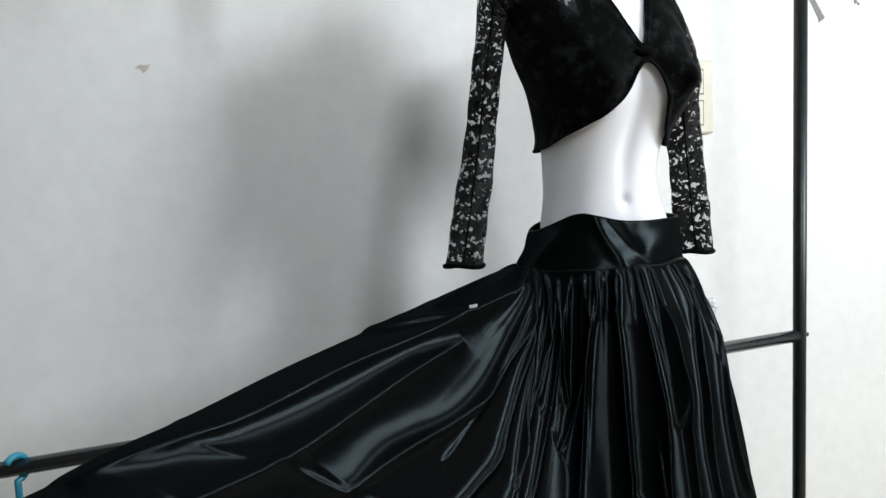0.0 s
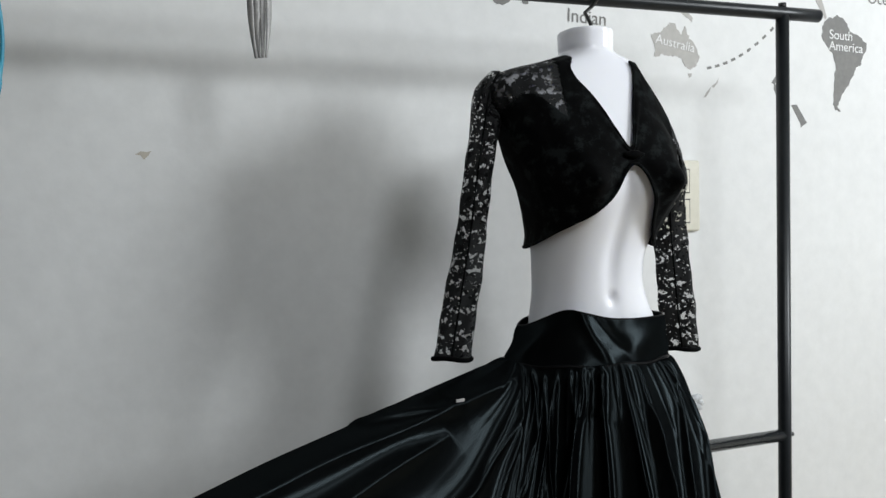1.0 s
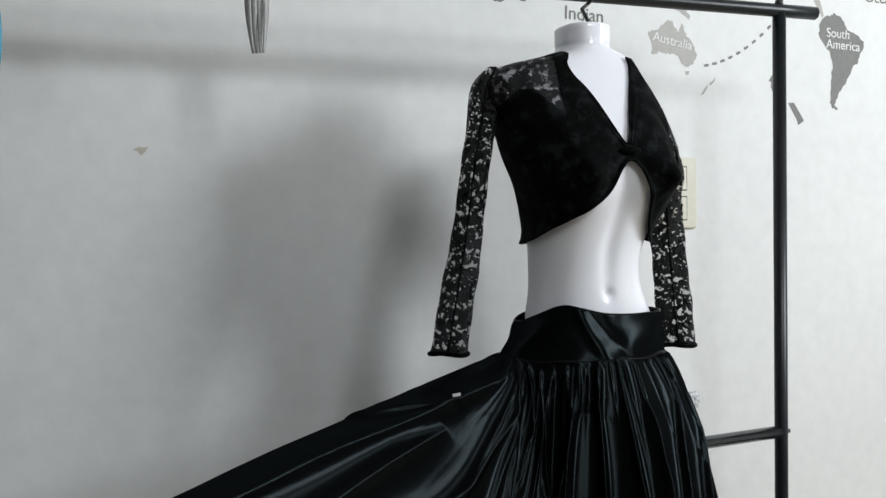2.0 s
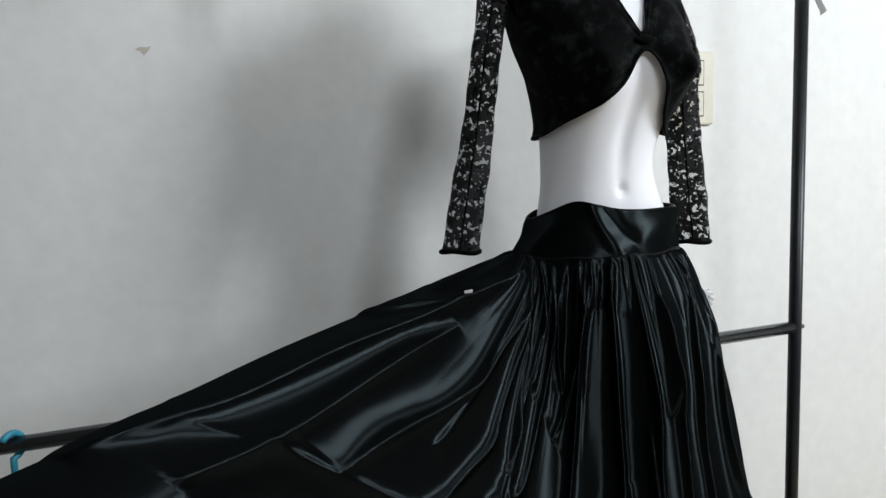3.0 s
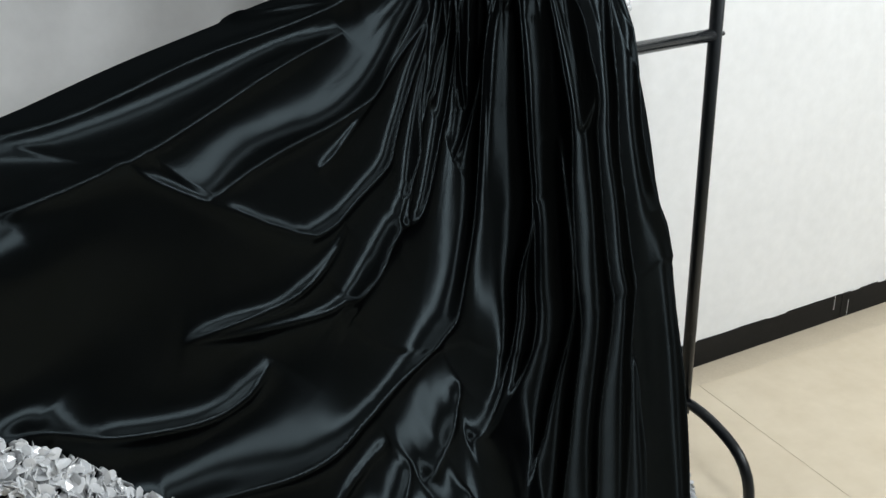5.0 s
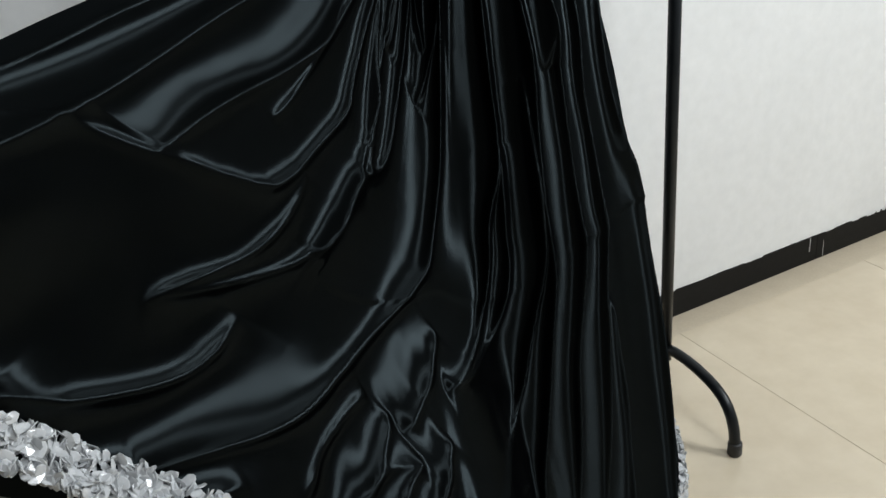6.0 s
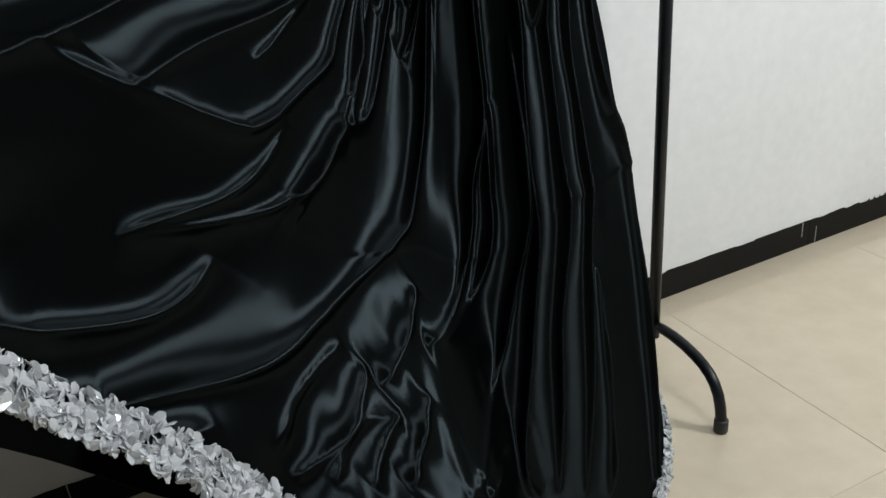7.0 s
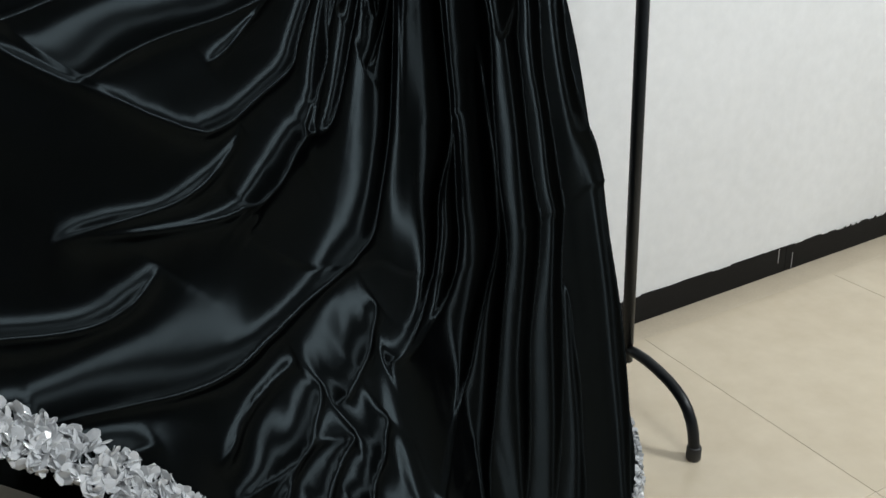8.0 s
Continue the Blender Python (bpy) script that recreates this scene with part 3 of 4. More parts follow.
def build_blouse():
    blouse = thing("blouse", (0, 0, 0), "cropped black velvet and lace blouse with long sleeves", "blouse")
    deg = np.linspace(-40, 320, 420)
    lo, hi = spline(HEMLINE, deg)[:, 0], spline(NECK, deg)[:, 0]
    v = np.linspace(0, 1, 90)
    Z = lo[:, None] + (hi - lo)[:, None] * v[None, :]
    D = np.repeat(deg[:, None], 90, 1)
    off = 0.006 + 0.004 * np.exp(-((v[None, :]) / 0.05) ** 2) + 0.0015 * np.sin(D / 5.3 + 9 * v) * np.sin(D / 9.1 - 14 * v)
    pts = torso(np.radians(D), Z, off, 1.05)
    # the cups stand off the form below their points, and the hem flares
    body = grid_mesh("bodice", pts, M_VELVET, blouse, "black velvet bodice")

    def yoke_near(c):
        return c.x < MX - 0.084 and c.z > 1.392 + 0.10 * max(0.0, c.x - (MX - 0.13)) - 0.02 * math.sin((c.x - MX) * 60)

    def yoke_far(c):
        return c.x > MX + 0.105 and c.z > 1.300
    for nm, k in (("lace_yoke", yoke_near), ("lace_yoke", yoke_far)):
        split_faces(body, k, nm, M_LACE_THICK, blouse, "black floral lace shoulder yoke")
    mod = body.modifiers.new("cloth_thickness", "SOLIDIFY")
    mod.thickness, mod.offset = 0.0022, 1
    # hem binding along the lower edge
    edge = torso(np.radians(deg), lo, 0.0095, 1.05)
    part("hem_binding", tube_bm([tuple(p) for p in edge[::2]], 0.0022, 8), M_VELVET, blouse)

    def sleeve(path, half, seed):
        rows = spline(path, np.linspace(0, 1, 110))
        n = 40
        a = np.linspace(0, 2 * np.pi, n, endpoint=False)
        rings = []
        for i, (x, y, z, w, d) in enumerate(rows):
            t = i / 109
            wr = 1 + 0.05 * math.sin(t * 31 + seed) * math.sin(t * 12 + 2 * seed)
            px = w * wr * np.cos(a)
            py = d * np.sin(a) * (1 + 0.25 * np.sin(3 * a + 9 * t + seed))
            # flat empty cloth lies across the view
            ux, uy = 0.90, -0.43
            rings.append(np.stack([x + px * ux - py * uy, y + px * uy + py * ux, z + 0.0015 * np.sin(a * 2 + 25 * t)], -1))
        pts = np.array(rings).transpose(1, 0, 2)
        sl = grid_mesh("sleeve", pts, M_LACE, blouse, "long black floral lace sleeve", close_u=True)
        cuff = pts[:, -1]
        loop = [tuple(p) for p in np.vstack([cuff, cuff[:1]])]
        part("cuff", tube_bm(loop, 0.0035, 8), M_VELVET, sl, "black cuff binding")
        # seam down the sleeve
        part("sleeve_seam", tube_bm([tuple(p) for p in pts[30, ::3] * [1, 1, 1]], 0.0016, 6), M_VELVET, sl)
        return sl

    sleeve([(0.0, -0.556, -0.050, 1.447, 0.016, 0.020), (0.06, -0.570, -0.052, 1.424, 0.024, 0.022), (0.16, -0.581, -0.054, 1.375, 0.023, 0.018), (0.35, -0.596, -0.058, 1.30, 0.021, 0.012), (0.6, -0.614, -0.066, 1.20, 0.023, 0.010),
            (0.85, -0.637, -0.076, 1.10, 0.026, 0.010), (1.0, -0.6500, -0.082, 1.040, 0.0265, 0.011)], 0, 1.0)
    sleeve([(0.0, -0.275, -0.045, 1.342, 0.018, 0.018), (0.1, -0.262, -0.040, 1.315, 0.026, 0.016), (0.35, -0.254, -0.028, 1.245, 0.027, 0.012), (0.7, -0.236, -0.018, 1.12, 0.029, 0.010),
            (1.0, -0.221, -0.012, 1.016, 0.030, 0.010)], 0, 2.3)
    # little hook and the twisted join between the cups
    jp = torso(np.radians(np.linspace(85, 95, 9)), np.full(9, 1.321), 0.009, 1.05)
    part("front_join", tube_bm([tuple(p) for p in jp], [0.002, 0.003, 0.0045, 0.006, 0.0065, 0.006, 0.0045, 0.003, 0.002], 10), M_VELVET, blouse)
    bm = bmesh.new()
    bmesh.ops.create_icosphere(bm, subdivisions=2, radius=0.0032, matrix=Matrix.Translation(tuple(torso(np.radians(np.array([150.0])), np.array([1.405]), 0.010)[0])))
    part("pin_head", bm, M_CHROME, blouse, "small bright pin head")
    return blouse


blouse = build_blouse()


# ---- skirt ----
# the lower edge, by the angle round the waist: stands on the floor at the right, is drawn up and out at the left
HEM = [(-50, -0.18, -0.030, 0.006), (-20, -0.095, -0.026, 0.006), (0, -0.064, -0.040, 0.006), (15, -0.061, -0.090, 0.006), (35, -0.126, -0.185, 0.006), (55, -0.203, -0.275, 0.006), (75, -0.310, -0.345, 0.008),
       (92, -0.455, -0.410, 0.020), (106, -0.600, -0.450, 0.090), (120, -0.745, -0.480, 0.225), (133, -0.870, -0.510, 0.435), (146, -0.985, -0.545, 0.660), (157, -1.095, -0.565, 0.790), (167, -1.230, -0.560, 0.875), (178, -1.370, -0.530, 0.905),
       (190, -1.300, -0.430, 0.790), (204, -1.180, -0.270, 0.560), (216, -1.060, -0.220, 0.420), (228, -0.940, -0.110, 0.220), (244, -0.760, -0.040, 0.060), (270, -0.480, -0.030, 0.008), (310, -0.18, -0.030, 0.006)]
SHAPE = [(-50, 0.60, 1.00, 0.0), (20, 0.60, 1.00, 0.0), (60, 0.65, 1.00, 0.0), (90, 0.75, 0.98, 0.0), (110, 0.95, 0.86, 0.03), (128, 1.10, 0.78, 0.05), (145, 1.15, 0.75, 0.05), (160, 1.05, 0.85, 0.03), (174, 0.95, 1.0, 0.0), (178, 0.95, 1.0, 0.0), (186, 0.95, 1.0, 0.0), (205, 0.85, 0.9, 0.02), (240, 0.7, 1.0, 0.0), (310, 0.65, 1.0, 0.0)]


def waist(deg, z, off=0.0):
    c, s = np.cos(np.radians(deg)), np.sin(np.radians(deg))
    x = MX - 0.018 + (0.128 + off) * c
    y = np.where(s > 0, MY - (0.095 + off) * s, MY + (0.034 + off * 0.3) * np.abs(s) ** 0.5 * np.sign(-s))
    return np.stack([x, y, np.broadcast_to(z, x.shape)], -1)


def skirt_base(n, m):
    """The smooth skirt without its folds: points, the angles round the waist and the shares of the way down."""
    deg = np.linspace(-50, 310, n)
    v = np.linspace(0, 1, m) ** 1.15
    W, H, S = waist(deg, 1.023), spline(HEM, deg), spline(SHAPE, deg)
    hx = v[None, :] ** S[:, 0:1]
    hz = v[None, :] ** S[:, 1:2]
    P = np.empty((n, m, 3))
    for k in (0, 1):
        P[..., k] = W[:, k:k + 1] + (H[:, k] - W[:, k])[:, None] * hx
    P[..., 2] = W[:, 2:3] + (H[:, 2] - W[:, 2])[:, None] * hz - S[:, 2:3] * 4 * (v * (1 - v))[None, :]
    P[..., 2] -= 0.002 * np.exp(-((deg - 177) / 11.0) ** 2)[:, None] * (np.exp(-((v - 0.27) / 0.25) ** 2) - 0.3 * (1 - v) ** 4)[None, :] * np.clip(v / 0.03, 0, 1)[None, :]
    return P, deg, v


# the folds, as lines of (share of the way down, angle round the waist), with height and width in millimetres
UPPER_FOLDS = [
    (17, 12, (0.039, 160.1), (0.137, 166.7), (0.333, 169.7), (0.432, 170.7), (0.569, 170.9), (0.648, 171.9), (0.743, 174.7)),
    (7, 6, (0.185, 166.9), (0.261, 171.4), (0.323, 175.9)),
    (14, 10, (0.245, 164.1), (0.367, 165.6), (0.515, 165.6), (0.619, 165.6), (0.695, 166.4), (0.74, 167.2)),
    (12, 7, (0.016, 150.6), (0.185, 154.6), (0.287, 154.9), (0.374, 156.4), (0.501, 159.6), (0.615, 160.1)),
    (7, 5, (0.052, 156.6), (0.223, 155.9), (0.33, 155.1), (0.421, 154.6), (0.473, 154.9)),
    (11, 5, (0.02, 138.9), (0.128, 145.9), (0.229, 144.6), (0.37, 142.4)),
    (7, 4, (0.007, 129.4), (0.042, 133.9), (0.102, 133.9), (0.149, 128.6)),
    (7, 4, (0.003, 114.4), (0.027, 111.9), (0.071, 117.9), (0.143, 125.9), (0.22, 130.9)),
    (6, 4, (0.001, 101.4), (0.03, 100.6), (0.05, 104.6)),
    (6, 5, (0.0, 121.6), (0.027, 119.4), (0.05, 115.1)),
]
LONG_FOLDS = [
    (15, 6, (0.001, 113.6), (0.039, 115.6), (0.077, 118.4), (0.173, 121.9), (0.25, 123.0), (0.33, 125.5), (0.4, 127.5), (0.435, 128.5), (0.47, 130.5), (0.576, 134.9), (0.684, 137.6), (0.777, 139.1), (0.833, 140.4), (0.893, 142.4), (0.939, 143.9)),
    (13, 5, (0.007, 102.4), (0.079, 101.1), (0.173, 101.9), (0.274, 101.6), (0.333, 108.1), (0.391, 108.6), (0.456, 112.9), (0.501, 119.6), (0.558, 125.1)),
    (12, 6, (0.255, 101.4), (0.35, 103.1), (0.401, 102.9), (0.47, 107.9), (0.501, 116.9), (0.554, 124.9)),
    (15, 4.5, (0.005, 89.6), (0.102, 90.3), (0.198, 90.6), (0.255, 92.3), (0.357, 94.1), (0.428, 93.6), (0.508, 96.4), (0.637, 100.1), (0.714, 102.1), (0.765, 101.6), (0.795, 98.4)),
    (12, 4, (0.201, 93.1), (0.29, 94.1), (0.37, 94.9), (0.421, 95.1), (0.494, 100.4), (0.59, 105.1), (0.641, 115.6), (0.71, 121.4)),
    (14, 5, (0.009, 79.6), (0.105, 82.3), (0.21, 83.8), (0.3, 84.6), (0.38, 85.8), (0.435, 86.1), (0.505, 88.8), (0.586, 91.8), (0.695, 93.1), (0.806, 94.6)),
    (15, 5, (0.018, 51.1), (0.11, 67.6), (0.235, 76.8), (0.313, 76.3), (0.397, 78.6), (0.432, 78.3), (0.505, 81.8), (0.615, 84.3), (0.833, 88.8)),
    (9, 9, (0.207, 86.3), (0.155, 83.1), (0.105, 82.8), (0.055, 81.3)),
    (14, 7, (0.05, 38.3), (0.173, 56.6), (0.313, 60.3), (0.401, 51.8), (0.547, 52.3), (0.721, 55.1), (0.931, 61.3)),
    (11, 5, (0.011, 137.6), (0.06, 135.6), (0.128, 138.1), (0.271, 138.1), (0.37, 138.6), (0.425, 143.1), (0.522, 143.9), (0.586, 143.9)),
    (12, 6, (0.003, 157.9), (0.128, 152.1), (0.232, 149.6), (0.327, 148.4), (0.363, 147.4), (0.439, 149.1), (0.522, 150.1), (0.583, 151.9), (0.655, 171.7)),
    (9, 5, (0.131, 152.6), (0.201, 147.1), (0.284, 144.1), (0.347, 141.9), (0.435, 141.6)),
    (9, 5, (0.0, 146.9), (0.082, 144.6), (0.17, 142.9), (0.207, 143.1)),
]
SWAGS = [
    (8, 7, (0.501, 148.9), (0.572, 148.1), (0.644, 148.4), (0.695, 149.9), (0.758, 152.1)),
    (9, 6, (0.35, 142.6), (0.428, 143.1), (0.519, 143.6), (0.597, 144.4), (0.652, 146.4), (0.714, 149.1), (0.765, 152.1)),
    (6, 4, (0.59, 144.1), (0.586, 142.4)),
    (14, 12, (0.714, 145.9), (0.788, 145.4), (0.844, 146.6), (0.904, 149.9), (0.923, 152.1), (0.931, 155.1)),
    (6, 8, (0.943, 144.9), (0.973, 146.4), (1.0, 146.4)),
    (6, 8, (0.908, 139.9), (0.946, 141.1), (0.981, 142.4)),
    (9, 7, (0.526, 78.1), (0.633, 79.3), (0.762, 80.3), (0.867, 82.8)),
    (9, 6, (0.619, 125.4), (0.684, 126.6), (0.769, 127.4)),
    (8, 7, (0.491, 126.1), (0.551, 127.4), (0.626, 129.1), (0.677, 130.6)),
    (7, 6, (0.692, 128.9), (0.754, 132.4), (0.833, 133.6), (0.908, 134.6)),
    (7, 6, (0.673, 134.6), (0.736, 136.1), (0.806, 136.9), (0.893, 136.4)),
    (6, 5, (0.684, 128.9), (0.758, 130.1), (0.814, 130.1)),
    (6, 5, (0.666, 132.1), (0.717, 132.1), (0.799, 132.9), (0.859, 132.4)),
    (10, 6, (0.699, 103.9), (0.681, 115.9), (0.699, 118.4)),
    (9, 7, (0.586, 143.9), (0.512, 143.9), (0.418, 141.6)),
]


def fold_height(line, D, V, across, down):
    """How far a fold lifts the cloth over a grid of angles and shares."""
    high, wide, *pts = line
    best = np.full(D.shape, 9.0)
    along = np.zeros(D.shape)
    pts = np.array(pts, float)
    # round the corners of the line
    for _ in range(2):
        a, b = pts[:-1], pts[1:]
        pts = np.vstack([pts[:1], np.stack([a * 0.75 + b * 0.25, a * 0.25 + b * 0.75], 1).reshape(-1, 2), pts[-1:]])
    total = len(pts) - 1
    for k in range(total):
        (v0, d0), (v1, d1) = pts[k], pts[k + 1]
        ax, ay = (D - d0) * across, (V - v0) * down
        bx, by = (d1 - d0) * across, (v1 - v0) * down
        t = np.clip((ax * bx + ay * by) / (bx * bx + by * by + 1e-12), 0, 1)
        dist = np.hypot(ax - t * bx, ay - t * by)
        near = dist < best
        best = np.where(near, dist, best)
        along = np.where(near, (k + t) / total, along)
    loose = np.clip((D - 116) / 20.0, 0, 1)
    w = wide * 0.001 * (0.75 + 0.25 * loose)
    q = np.sqrt(best * best + (0.16 * w) ** 2) - 0.16 * w
    crest = 0.55 * np.exp(-q / w) + 0.45 * np.exp(-q / np.maximum(3.2 * w, 0.024))
    ends = lambda x, fixed: np.maximum(np.clip(x / 0.22, 0, 1) ** 0.8, fixed)
    taper = ends(along, 0.35 if pts[0][0] < 0.05 else 0) * ends(1 - along, 1 if pts[-1][0] > 0.93 else 0)
    return high * 0.0013 * crest * taper * (1.25 - 0.35 * loose) * (0.95 + 0.12 * np.sin(along * 17 + wide))


def skirt_points(n=1500, m=270):
    rnd = np.random.RandomState(11)
    P, deg, v = skirt_base(n, m)
    du, dv = np.gradient(P, axis=0), np.gradient(P, axis=1)
    N = np.cross(dv, du)
    N /= np.linalg.norm(N, axis=-1, keepdims=True) + 1e-9
    if N[n // 3, m // 2, 1] > 0:
        N = -N
    D, V = np.meshgrid(deg, v, indexing="ij")
    across = np.linalg.norm(du, axis=-1) / (deg[1] - deg[0]) + 1e-5
    down = np.linalg.norm(np.diff(P, axis=1), axis=-1).sum(1)[:, None]
    disp = np.zeros((n, m))
    for line in UPPER_FOLDS + LONG_FOLDS + SWAGS:
        disp += fold_height(line, D, V, across, down)
    at = 186.0
    while at < 300:
        disp += fold_height((rnd.uniform(8, 14), rnd.uniform(8, 13), (0.02, at), (0.5, at + rnd.uniform(-4, 4)), (1.0, at + rnd.uniform(-5, 5))), D, V, across, down)
        at += rnd.uniform(9, 15)
    # gathers under the band
    at = -49.0
    while at < 309:
        w, amp = rnd.uniform(0.0018, 0.0034), rnd.uniform(0.002, 0.006)
        length = rnd.uniform(0.025, 0.10)
        d = (D - at - 6 * (rnd.rand() - 0.5) * V) * across
        disp += amp * np.exp(-(np.sqrt(d * d + 6e-7) - 8e-4) / w) * np.exp(-(V / length) ** 1.5) * np.clip(V / 0.012, 0, 1)
        at += rnd.uniform(4.5, 9.0)
    # a pressed crease runs across the cloth, with slack cloth below it
    w = np.clip((D - 122) / 22.0, 0, 1)
    v0 = 0.430 + 0.17 * w * w * (3 - 2 * w) + 0.003 * np.sin(D / 5.0)
    show = np.clip(0.25 + np.sin(D / 6.0 + 2 * np.sin(D / 13.0)), 0, 1) * np.clip((D - 20) / 40.0, 0, 1)
    disp += 0.0030 * show * np.where(V < v0, np.exp((V - v0) / 0.020), np.exp((v0 - V) / 0.0022))
    slack = np.clip((V - 0.52) / 0.2, 0, 1) * np.exp(-((D - 119) / 15.0) ** 2)
    warp = D / 1.9 + 9 * V + 1.5 * np.sin(V * 15 + D / 3.0)
    disp += slack * (0.0036 * (1 - 2 * np.abs(np.sin(warp / 2))) * (0.6 + 0.4 * np.sin(V * 21 + D / 4.0)) + 0.0018 * np.sin(D / 0.9 - 14 * V + 2 * np.sin(V * 24 + D / 3.0)))
    disp += 0.0010 * np.sin(D / 3.1 + 7 * V) * np.sin(V * 19 - D / 5.0) + 0.004 * np.sin(D / 6.3 + 2 * V) * np.clip(V / 0.3, 0, 1)
    disp += 0.05 * np.clip((V - 0.50) / 0.50, 0, 1) ** 1.15 * np.exp(-((D - 115.5) / 11.5) ** 2)
    # below the swags the drawn-out cloth hangs back
    back_w = np.clip((V - 0.50) / 0.45, 0, 1)
    disp -= 0.085 * back_w * back_w * (3 - 2 * back_w) * np.exp(-((D - 152) / 11.0) ** 4)
    side = np.clip((np.sin(np.radians(deg)) + 0.25) / 0.4, 0.08, 1)[:, None]
    side = np.where((deg > 150)[:, None] & (deg < 182)[:, None], 1.0, side)
    P = P + N * (disp * side)[..., None]
    # cloth thrown forward and resting on the floor in front
    ease = lambda a, b, q: (lambda w: w * w * (3 - 2 * w))(np.clip((q - a) / (b - a), 0, 1))
    s = 0.53 * (P[..., 0] + 0.77) - 0.85 * (P[..., 2] - 0.565)
    s = np.minimum(0.5 * (s + np.sqrt(s * s + 0.0006)), 0.24)
    P[..., 1] -= 0.60 * s * ease(-0.87, -0.79, P[..., 0]) * (1 - ease(-0.69, -0.53, P[..., 0])) * ease(80, 96, D) * (1 - ease(146, 156, D))
    P[..., 2] = np.maximum(P[..., 2], 0.004)
    P[..., 1] = np.minimum(P[..., 1], -0.016)
    return P, N, deg, v


def build_skirt():
    skirt = thing("skirt", (0, 0, 0), "long gathered black satin skirt drawn out to one side", "skirt")
    P, N, deg, v = skirt_points()
    grid_mesh("skirt_panel", P, M_SATIN, skirt, thick=0.0012, weave=True)
    # waistband with a raised front corner and a piped lower seam
    d = np.linspace(-50, 310, 360)
    tt = np.linspace(0, 1, 26)
    rise = 0.016 * np.exp(-((d - 128) / 26.0) ** 2) - 0.012 * np.exp(-((d - 188) / 24.0) ** 2)
    zz = 1.020 + (0.066 + rise)[:, None] * tt[None, :]
    base = waist(d, 0.0, 0.004)[:, None, :] * np.ones((1, 26, 1))
    lean = torso(np.radians(np.repeat(d[:, None], 26, 1)), np.clip(zz, 0.9, 1.2), 0.012, 0.0)
    band = lean * tt[None, :, None] ** 0.7 + base * (1 - tt[None, :, None] ** 0.7)
    band[..., 2] = zz
    dd = np.repeat(d[:, None], 26, 1)
    pucker = 0.004 * np.exp(-((dd - 105 - 26 * (tt[None, :] - 0.5)) / 5.0) ** 2) - 0.003 * np.exp(-((dd - 92 - 30 * (tt[None, :] - 0.5)) / 5.0) ** 2) + 0.003 * np.sin(dd / 13 + 3 * tt[None, :]) * np.sin(tt[None, :] * 5)
    out = band - np.array([MX, MY, 0])
    out[..., 2] = 0
    out /= np.linalg.norm(out, axis=-1, keepdims=True)
    band = band + out * pucker[..., None]
    band[..., 1] = np.minimum(band[..., 1], -0.0135)
    wb = grid_mesh("waistband", band, M_SATIN, skirt, "plain black satin waistband", thick=0.002, weave=True)
    seam = waist(d, 1.024, 0.0065)
    seam[:, 2] += 0.0015 * np.sin(d / 6.0)
    part("piping", tube_bm([tuple(p) for p in seam[::3]], 0.0028, 8), M_PIPING, wb)
    part("top_edge", tube_bm([tuple(p) for p in band[::3, -1]], 0.0016, 8), M_PIPING, wb)
    # white care tag near the side seam
    i, j = int(np.argmin(np.abs(deg - 168))), int(np.argmin(np.abs(v - 0.19)))
    bm = box_bm((-0.008, -0.0006, -0.0022), (0.008, 0.0006, 0.0022), 0.0004)
    tag = part("care_tag", bm, M_RIBBON, skirt, "small grey white sewn tag", smooth=False)
    tag.location = Vector(P[i, j]) + Vector(N[i, j]) * 0.004
    tag.rotation_euler = (0.1, 0.05, 0.5)
    # clear sequin petals sewn thickly along the hem
    rnd = random.Random(5)
    base_bm = bmesh.new()
    bmesh.ops.create_icosphere(base_bm, subdivisions=1, radius=1.0)
    bv = np.array([q.co for q in base_bm.verts])
    bf = [[q.index for q in f.verts] for f in base_bm.faces]
    base_bm.free()
    edge = P[:, -1]
    up = P[:, -1] - P[:, -9]
    up /= np.linalg.norm(up, axis=-1, keepdims=True)
    vs, fs, acc, need = [], [], 0.0, 0.0
    for i in range(1, len(edge)):
        if not 0 < deg[i] < 196:
            continue
        acc += float(np.linalg.norm(edge[i] - edge[i - 1]))
        while acc > need:
            need += 0.00042
            c = edge[i] - up[i] * rnd.uniform(-0.003, 0.040) + N[i, -1] * rnd.uniform(0.002, 0.010) + np.array([rnd.gauss(0, 0.001) for _ in range(3)])
            if c[2] < 0.006:
                c[2] = 0.006 + rnd.random() * 0.012
            rot = np.array(Euler((rnd.uniform(0, 6.3), rnd.uniform(0, 6.3), rnd.uniform(0, 6.3))).to_matrix())
            size = np.array([rnd.uniform(0.006, 0.0105), rnd.uniform(0.004, 0.0065), rnd.uniform(0.0008, 0.0014)])
            n0 = len(vs)
            vs.extend(((bv * size) @ rot.T + c).tolist())
            fs.extend([[a + n0 for a in f] for f in bf])
    me = bpy.data.meshes.new("sequin_trim")
    me.from_pydata(vs, [], fs)
    me.materials.append(M_BEAD)
    ob = new("sequin_trim", me)
    ob.parent = skirt
    tagged(ob, "clear crystal sequin trim along the hem", kind="stuff")
    return skirt


skirt = build_skirt()


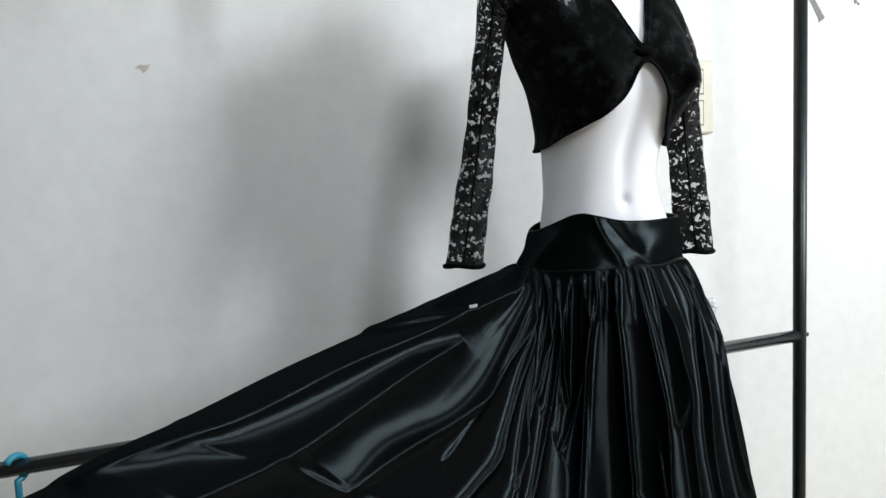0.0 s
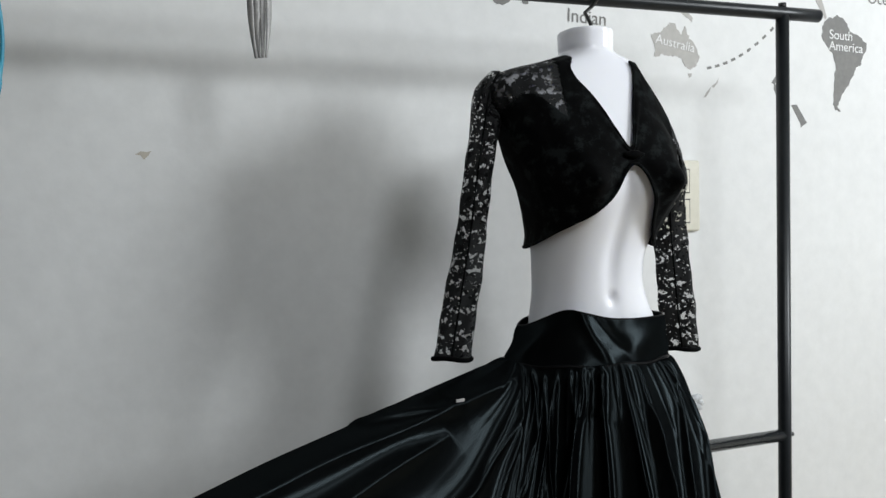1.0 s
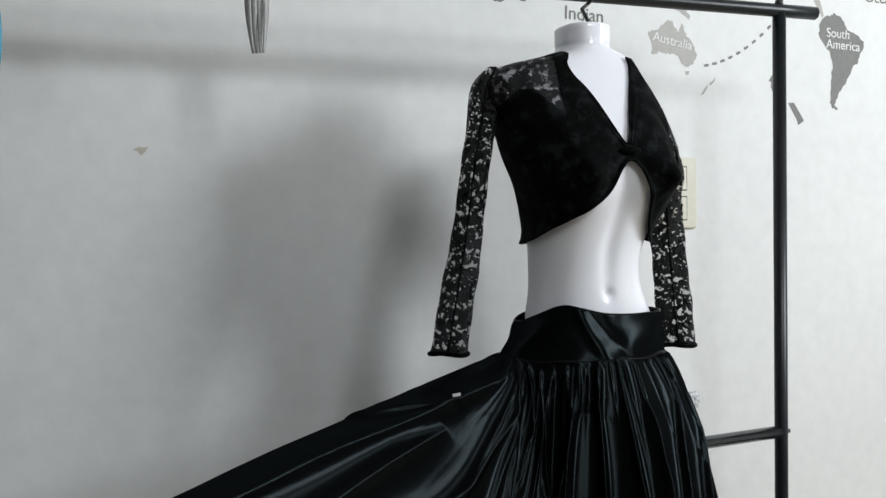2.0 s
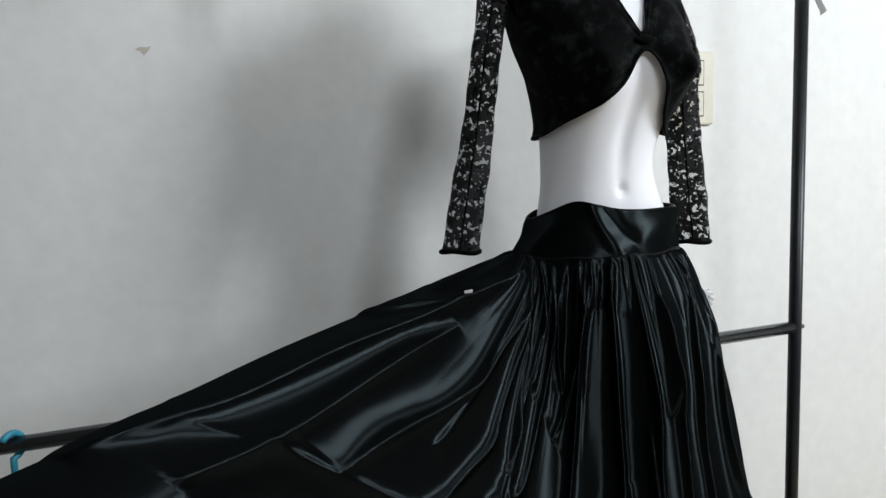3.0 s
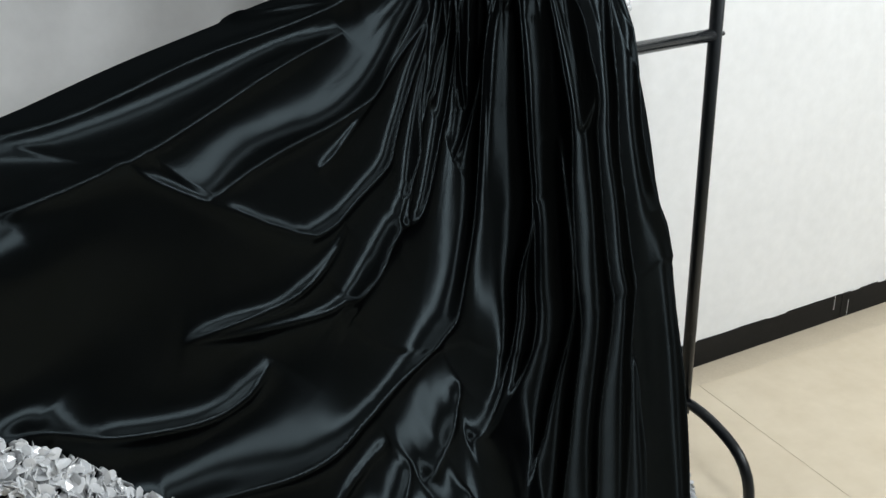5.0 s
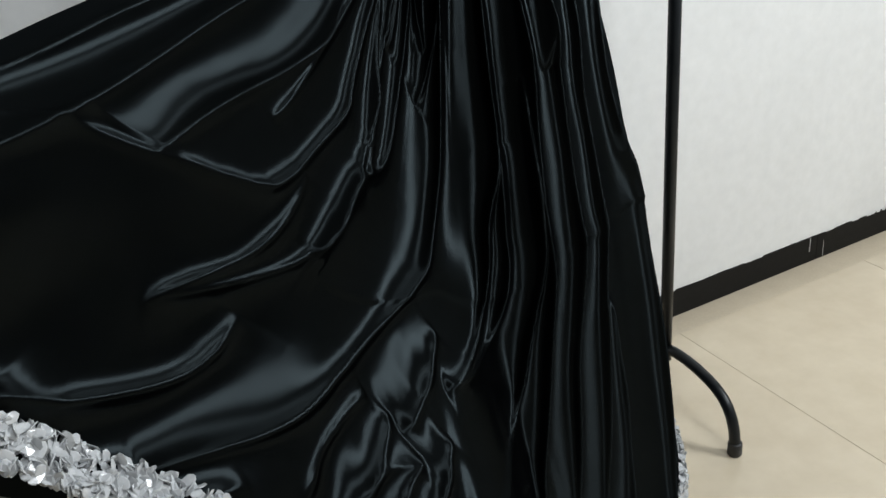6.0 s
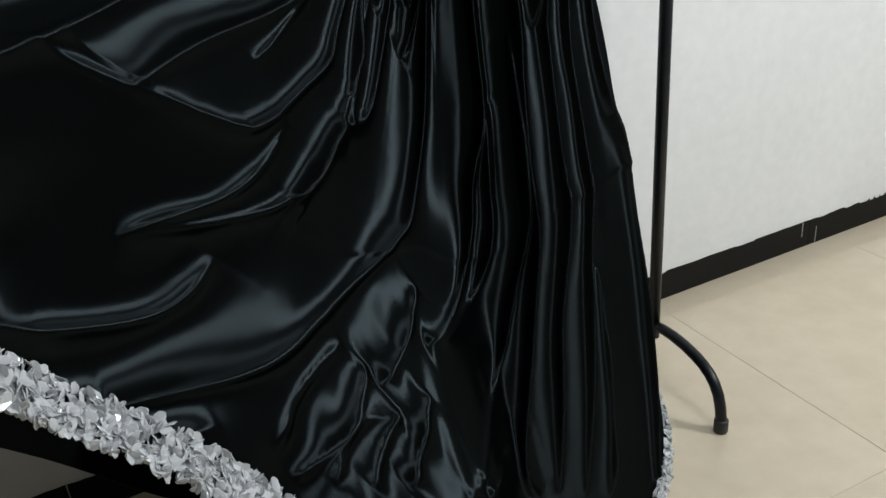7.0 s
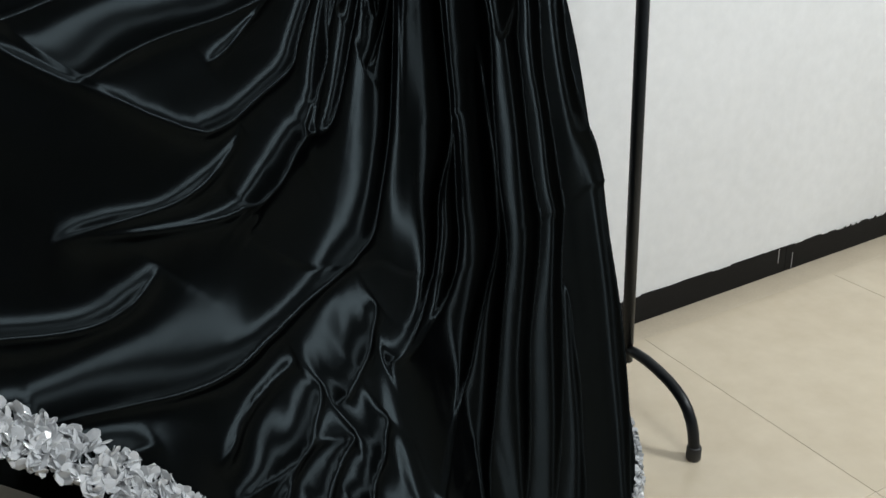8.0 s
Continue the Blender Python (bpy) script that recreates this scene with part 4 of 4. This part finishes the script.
# ---- things hung on the rack ----
def build_ribbons():
    rb = thing("ribbon_bundle", (-0.895, 0, RAIL_Z), "bundle of grey satin ribbon loops over the rail", "ribbon")
    for k in range(4):
        ang = -0.55 + 0.35 * k
        wide = 0.0046
        x0 = -0.011 + 0.0065 * k
        pts = []
        for t in np.linspace(0, 1, 40):
            zf = 0.014 * math.sin(min(t, 0.12) / 0.12 * math.pi / 2) if t < 0.12 else 0.014 - (t - 0.12) / 0.88 * 0.134
            yf = -0.0135 * math.cos(max(0, 0.12 - t) / 0.12 * math.pi / 2) if t < 0.12 else -0.0135 - 0.004 * math.sin(t * 5 + k)
            pinch = 1 - 0.65 * max(0.0, (t - 0.62) / 0.38)
            bow = 0.006 * math.sin(t * 3.0) * (k - 1.5) * 0.6
            c = Vector((x0 * (1 - 0.45 * t) + bow, yf, zf))
            side = Vector((math.cos(ang), math.sin(ang), 0)) * wide * pinch
            pts.append([tuple(c - side), tuple(c - side * 0.3 + Vector((0, -0.0015, 0))), tuple(c + side * 0.3 + Vector((0, -0.0015, 0))), tuple(c + side)])
        grid_mesh("ribbon_loop", np.array(pts), M_RIBBON, rb, thick=0.0008)
    return rb


def build_hanger(at, size, label, twist):
    hg = thing("clothes_hanger", at, label, "hanger", group="blue hangers on the rack")
    hook = [(0.0, 0.0, -0.060), (0.0, 0.0, -0.035)]
    for k in range(14):
        a = radians(-90 + 235 * k / 13)
        hook.append((0.0, 0.0175 * math.cos(a) * 0.95, 0.0175 * math.sin(a) * 0.95 - 0.001))
    part("hook", tube_bm(hook, 0.0046, 10), M_BLUE, hg)
    w = size
    loop = [(0, 0, -0.058), (0, w * 0.5, -0.085), (0, w, -0.120), (0, w * 1.02, -0.130), (0, w, -0.138), (0, 0, -0.140), (0, -w, -0.138), (0, -w * 1.02, -0.130), (0, -w, -0.120), (0, -w * 0.5, -0.085), (0, 0, -0.058)]
    part("arm", tube_bm(loop, 0.004, 10), M_BLUE, hg)
    hg.rotation_euler[2] = twist
    return hg


build_ribbons()
build_hanger((-1.249, 0, LOW_Z - RAIL_SAG * 0.88), 0.12, "blue plastic clothes hanger hooked on the low rail", -0.8)


def build_cord():
    cd = thing("cord_hank", (-1.232, 0, RAIL_Z), "hank of twisted blue cord looped over the rail", "cord")
    for k in range(5):
        path = []
        for t in np.linspace(0, 1, 60):
            a = 2 * math.pi * t
            z = 0.017 - 0.096 * (1 - math.cos(a)) - 0.002 * k
            y = -0.014 if math.sin(a) >= 0 else 0.014
            y *= min(1.0, abs(math.sin(a)) * 4 + 0.02)
            path.append((0.005 * (k - 2) + 0.004 * math.sin(a * 3 + k * 1.7), y * (0.9 + 0.12 * k), z))
        part("cord_strand", tube_bm(path, 0.0028, 8), M_BLUE, cd)
    return cd


build_cord()

# ---- floor of square tiles ----
floor = tagged(link_mesh("floor", box_bm((XL - 0.15, YB - 0.15, -0.12), (XR + 0.15, 0.45, -0.0008)), M_GROUT, smooth=False), "polished cream floor tiles with thin joints", "floor", kind="structure")
tile_bm = box_bm((0.0009, 0.0009, -0.012), (0.5991, 0.5991, 0.0), 0.0006)
tile_me = bpy.data.meshes.new("tile")
tile_bm.to_mesh(tile_me)
tile_bm.free()
tile_me.materials.append(M_TILE)
for i in range(-5, 4):
    for j in range(-6, 1):
        if i == -5 and j == -6:
            continue
        t = new("tile", tile_me)
        t.parent = floor
        t.location = (0.197 + 0.6 * i, -0.42 + 0.6 * j, 0.0)
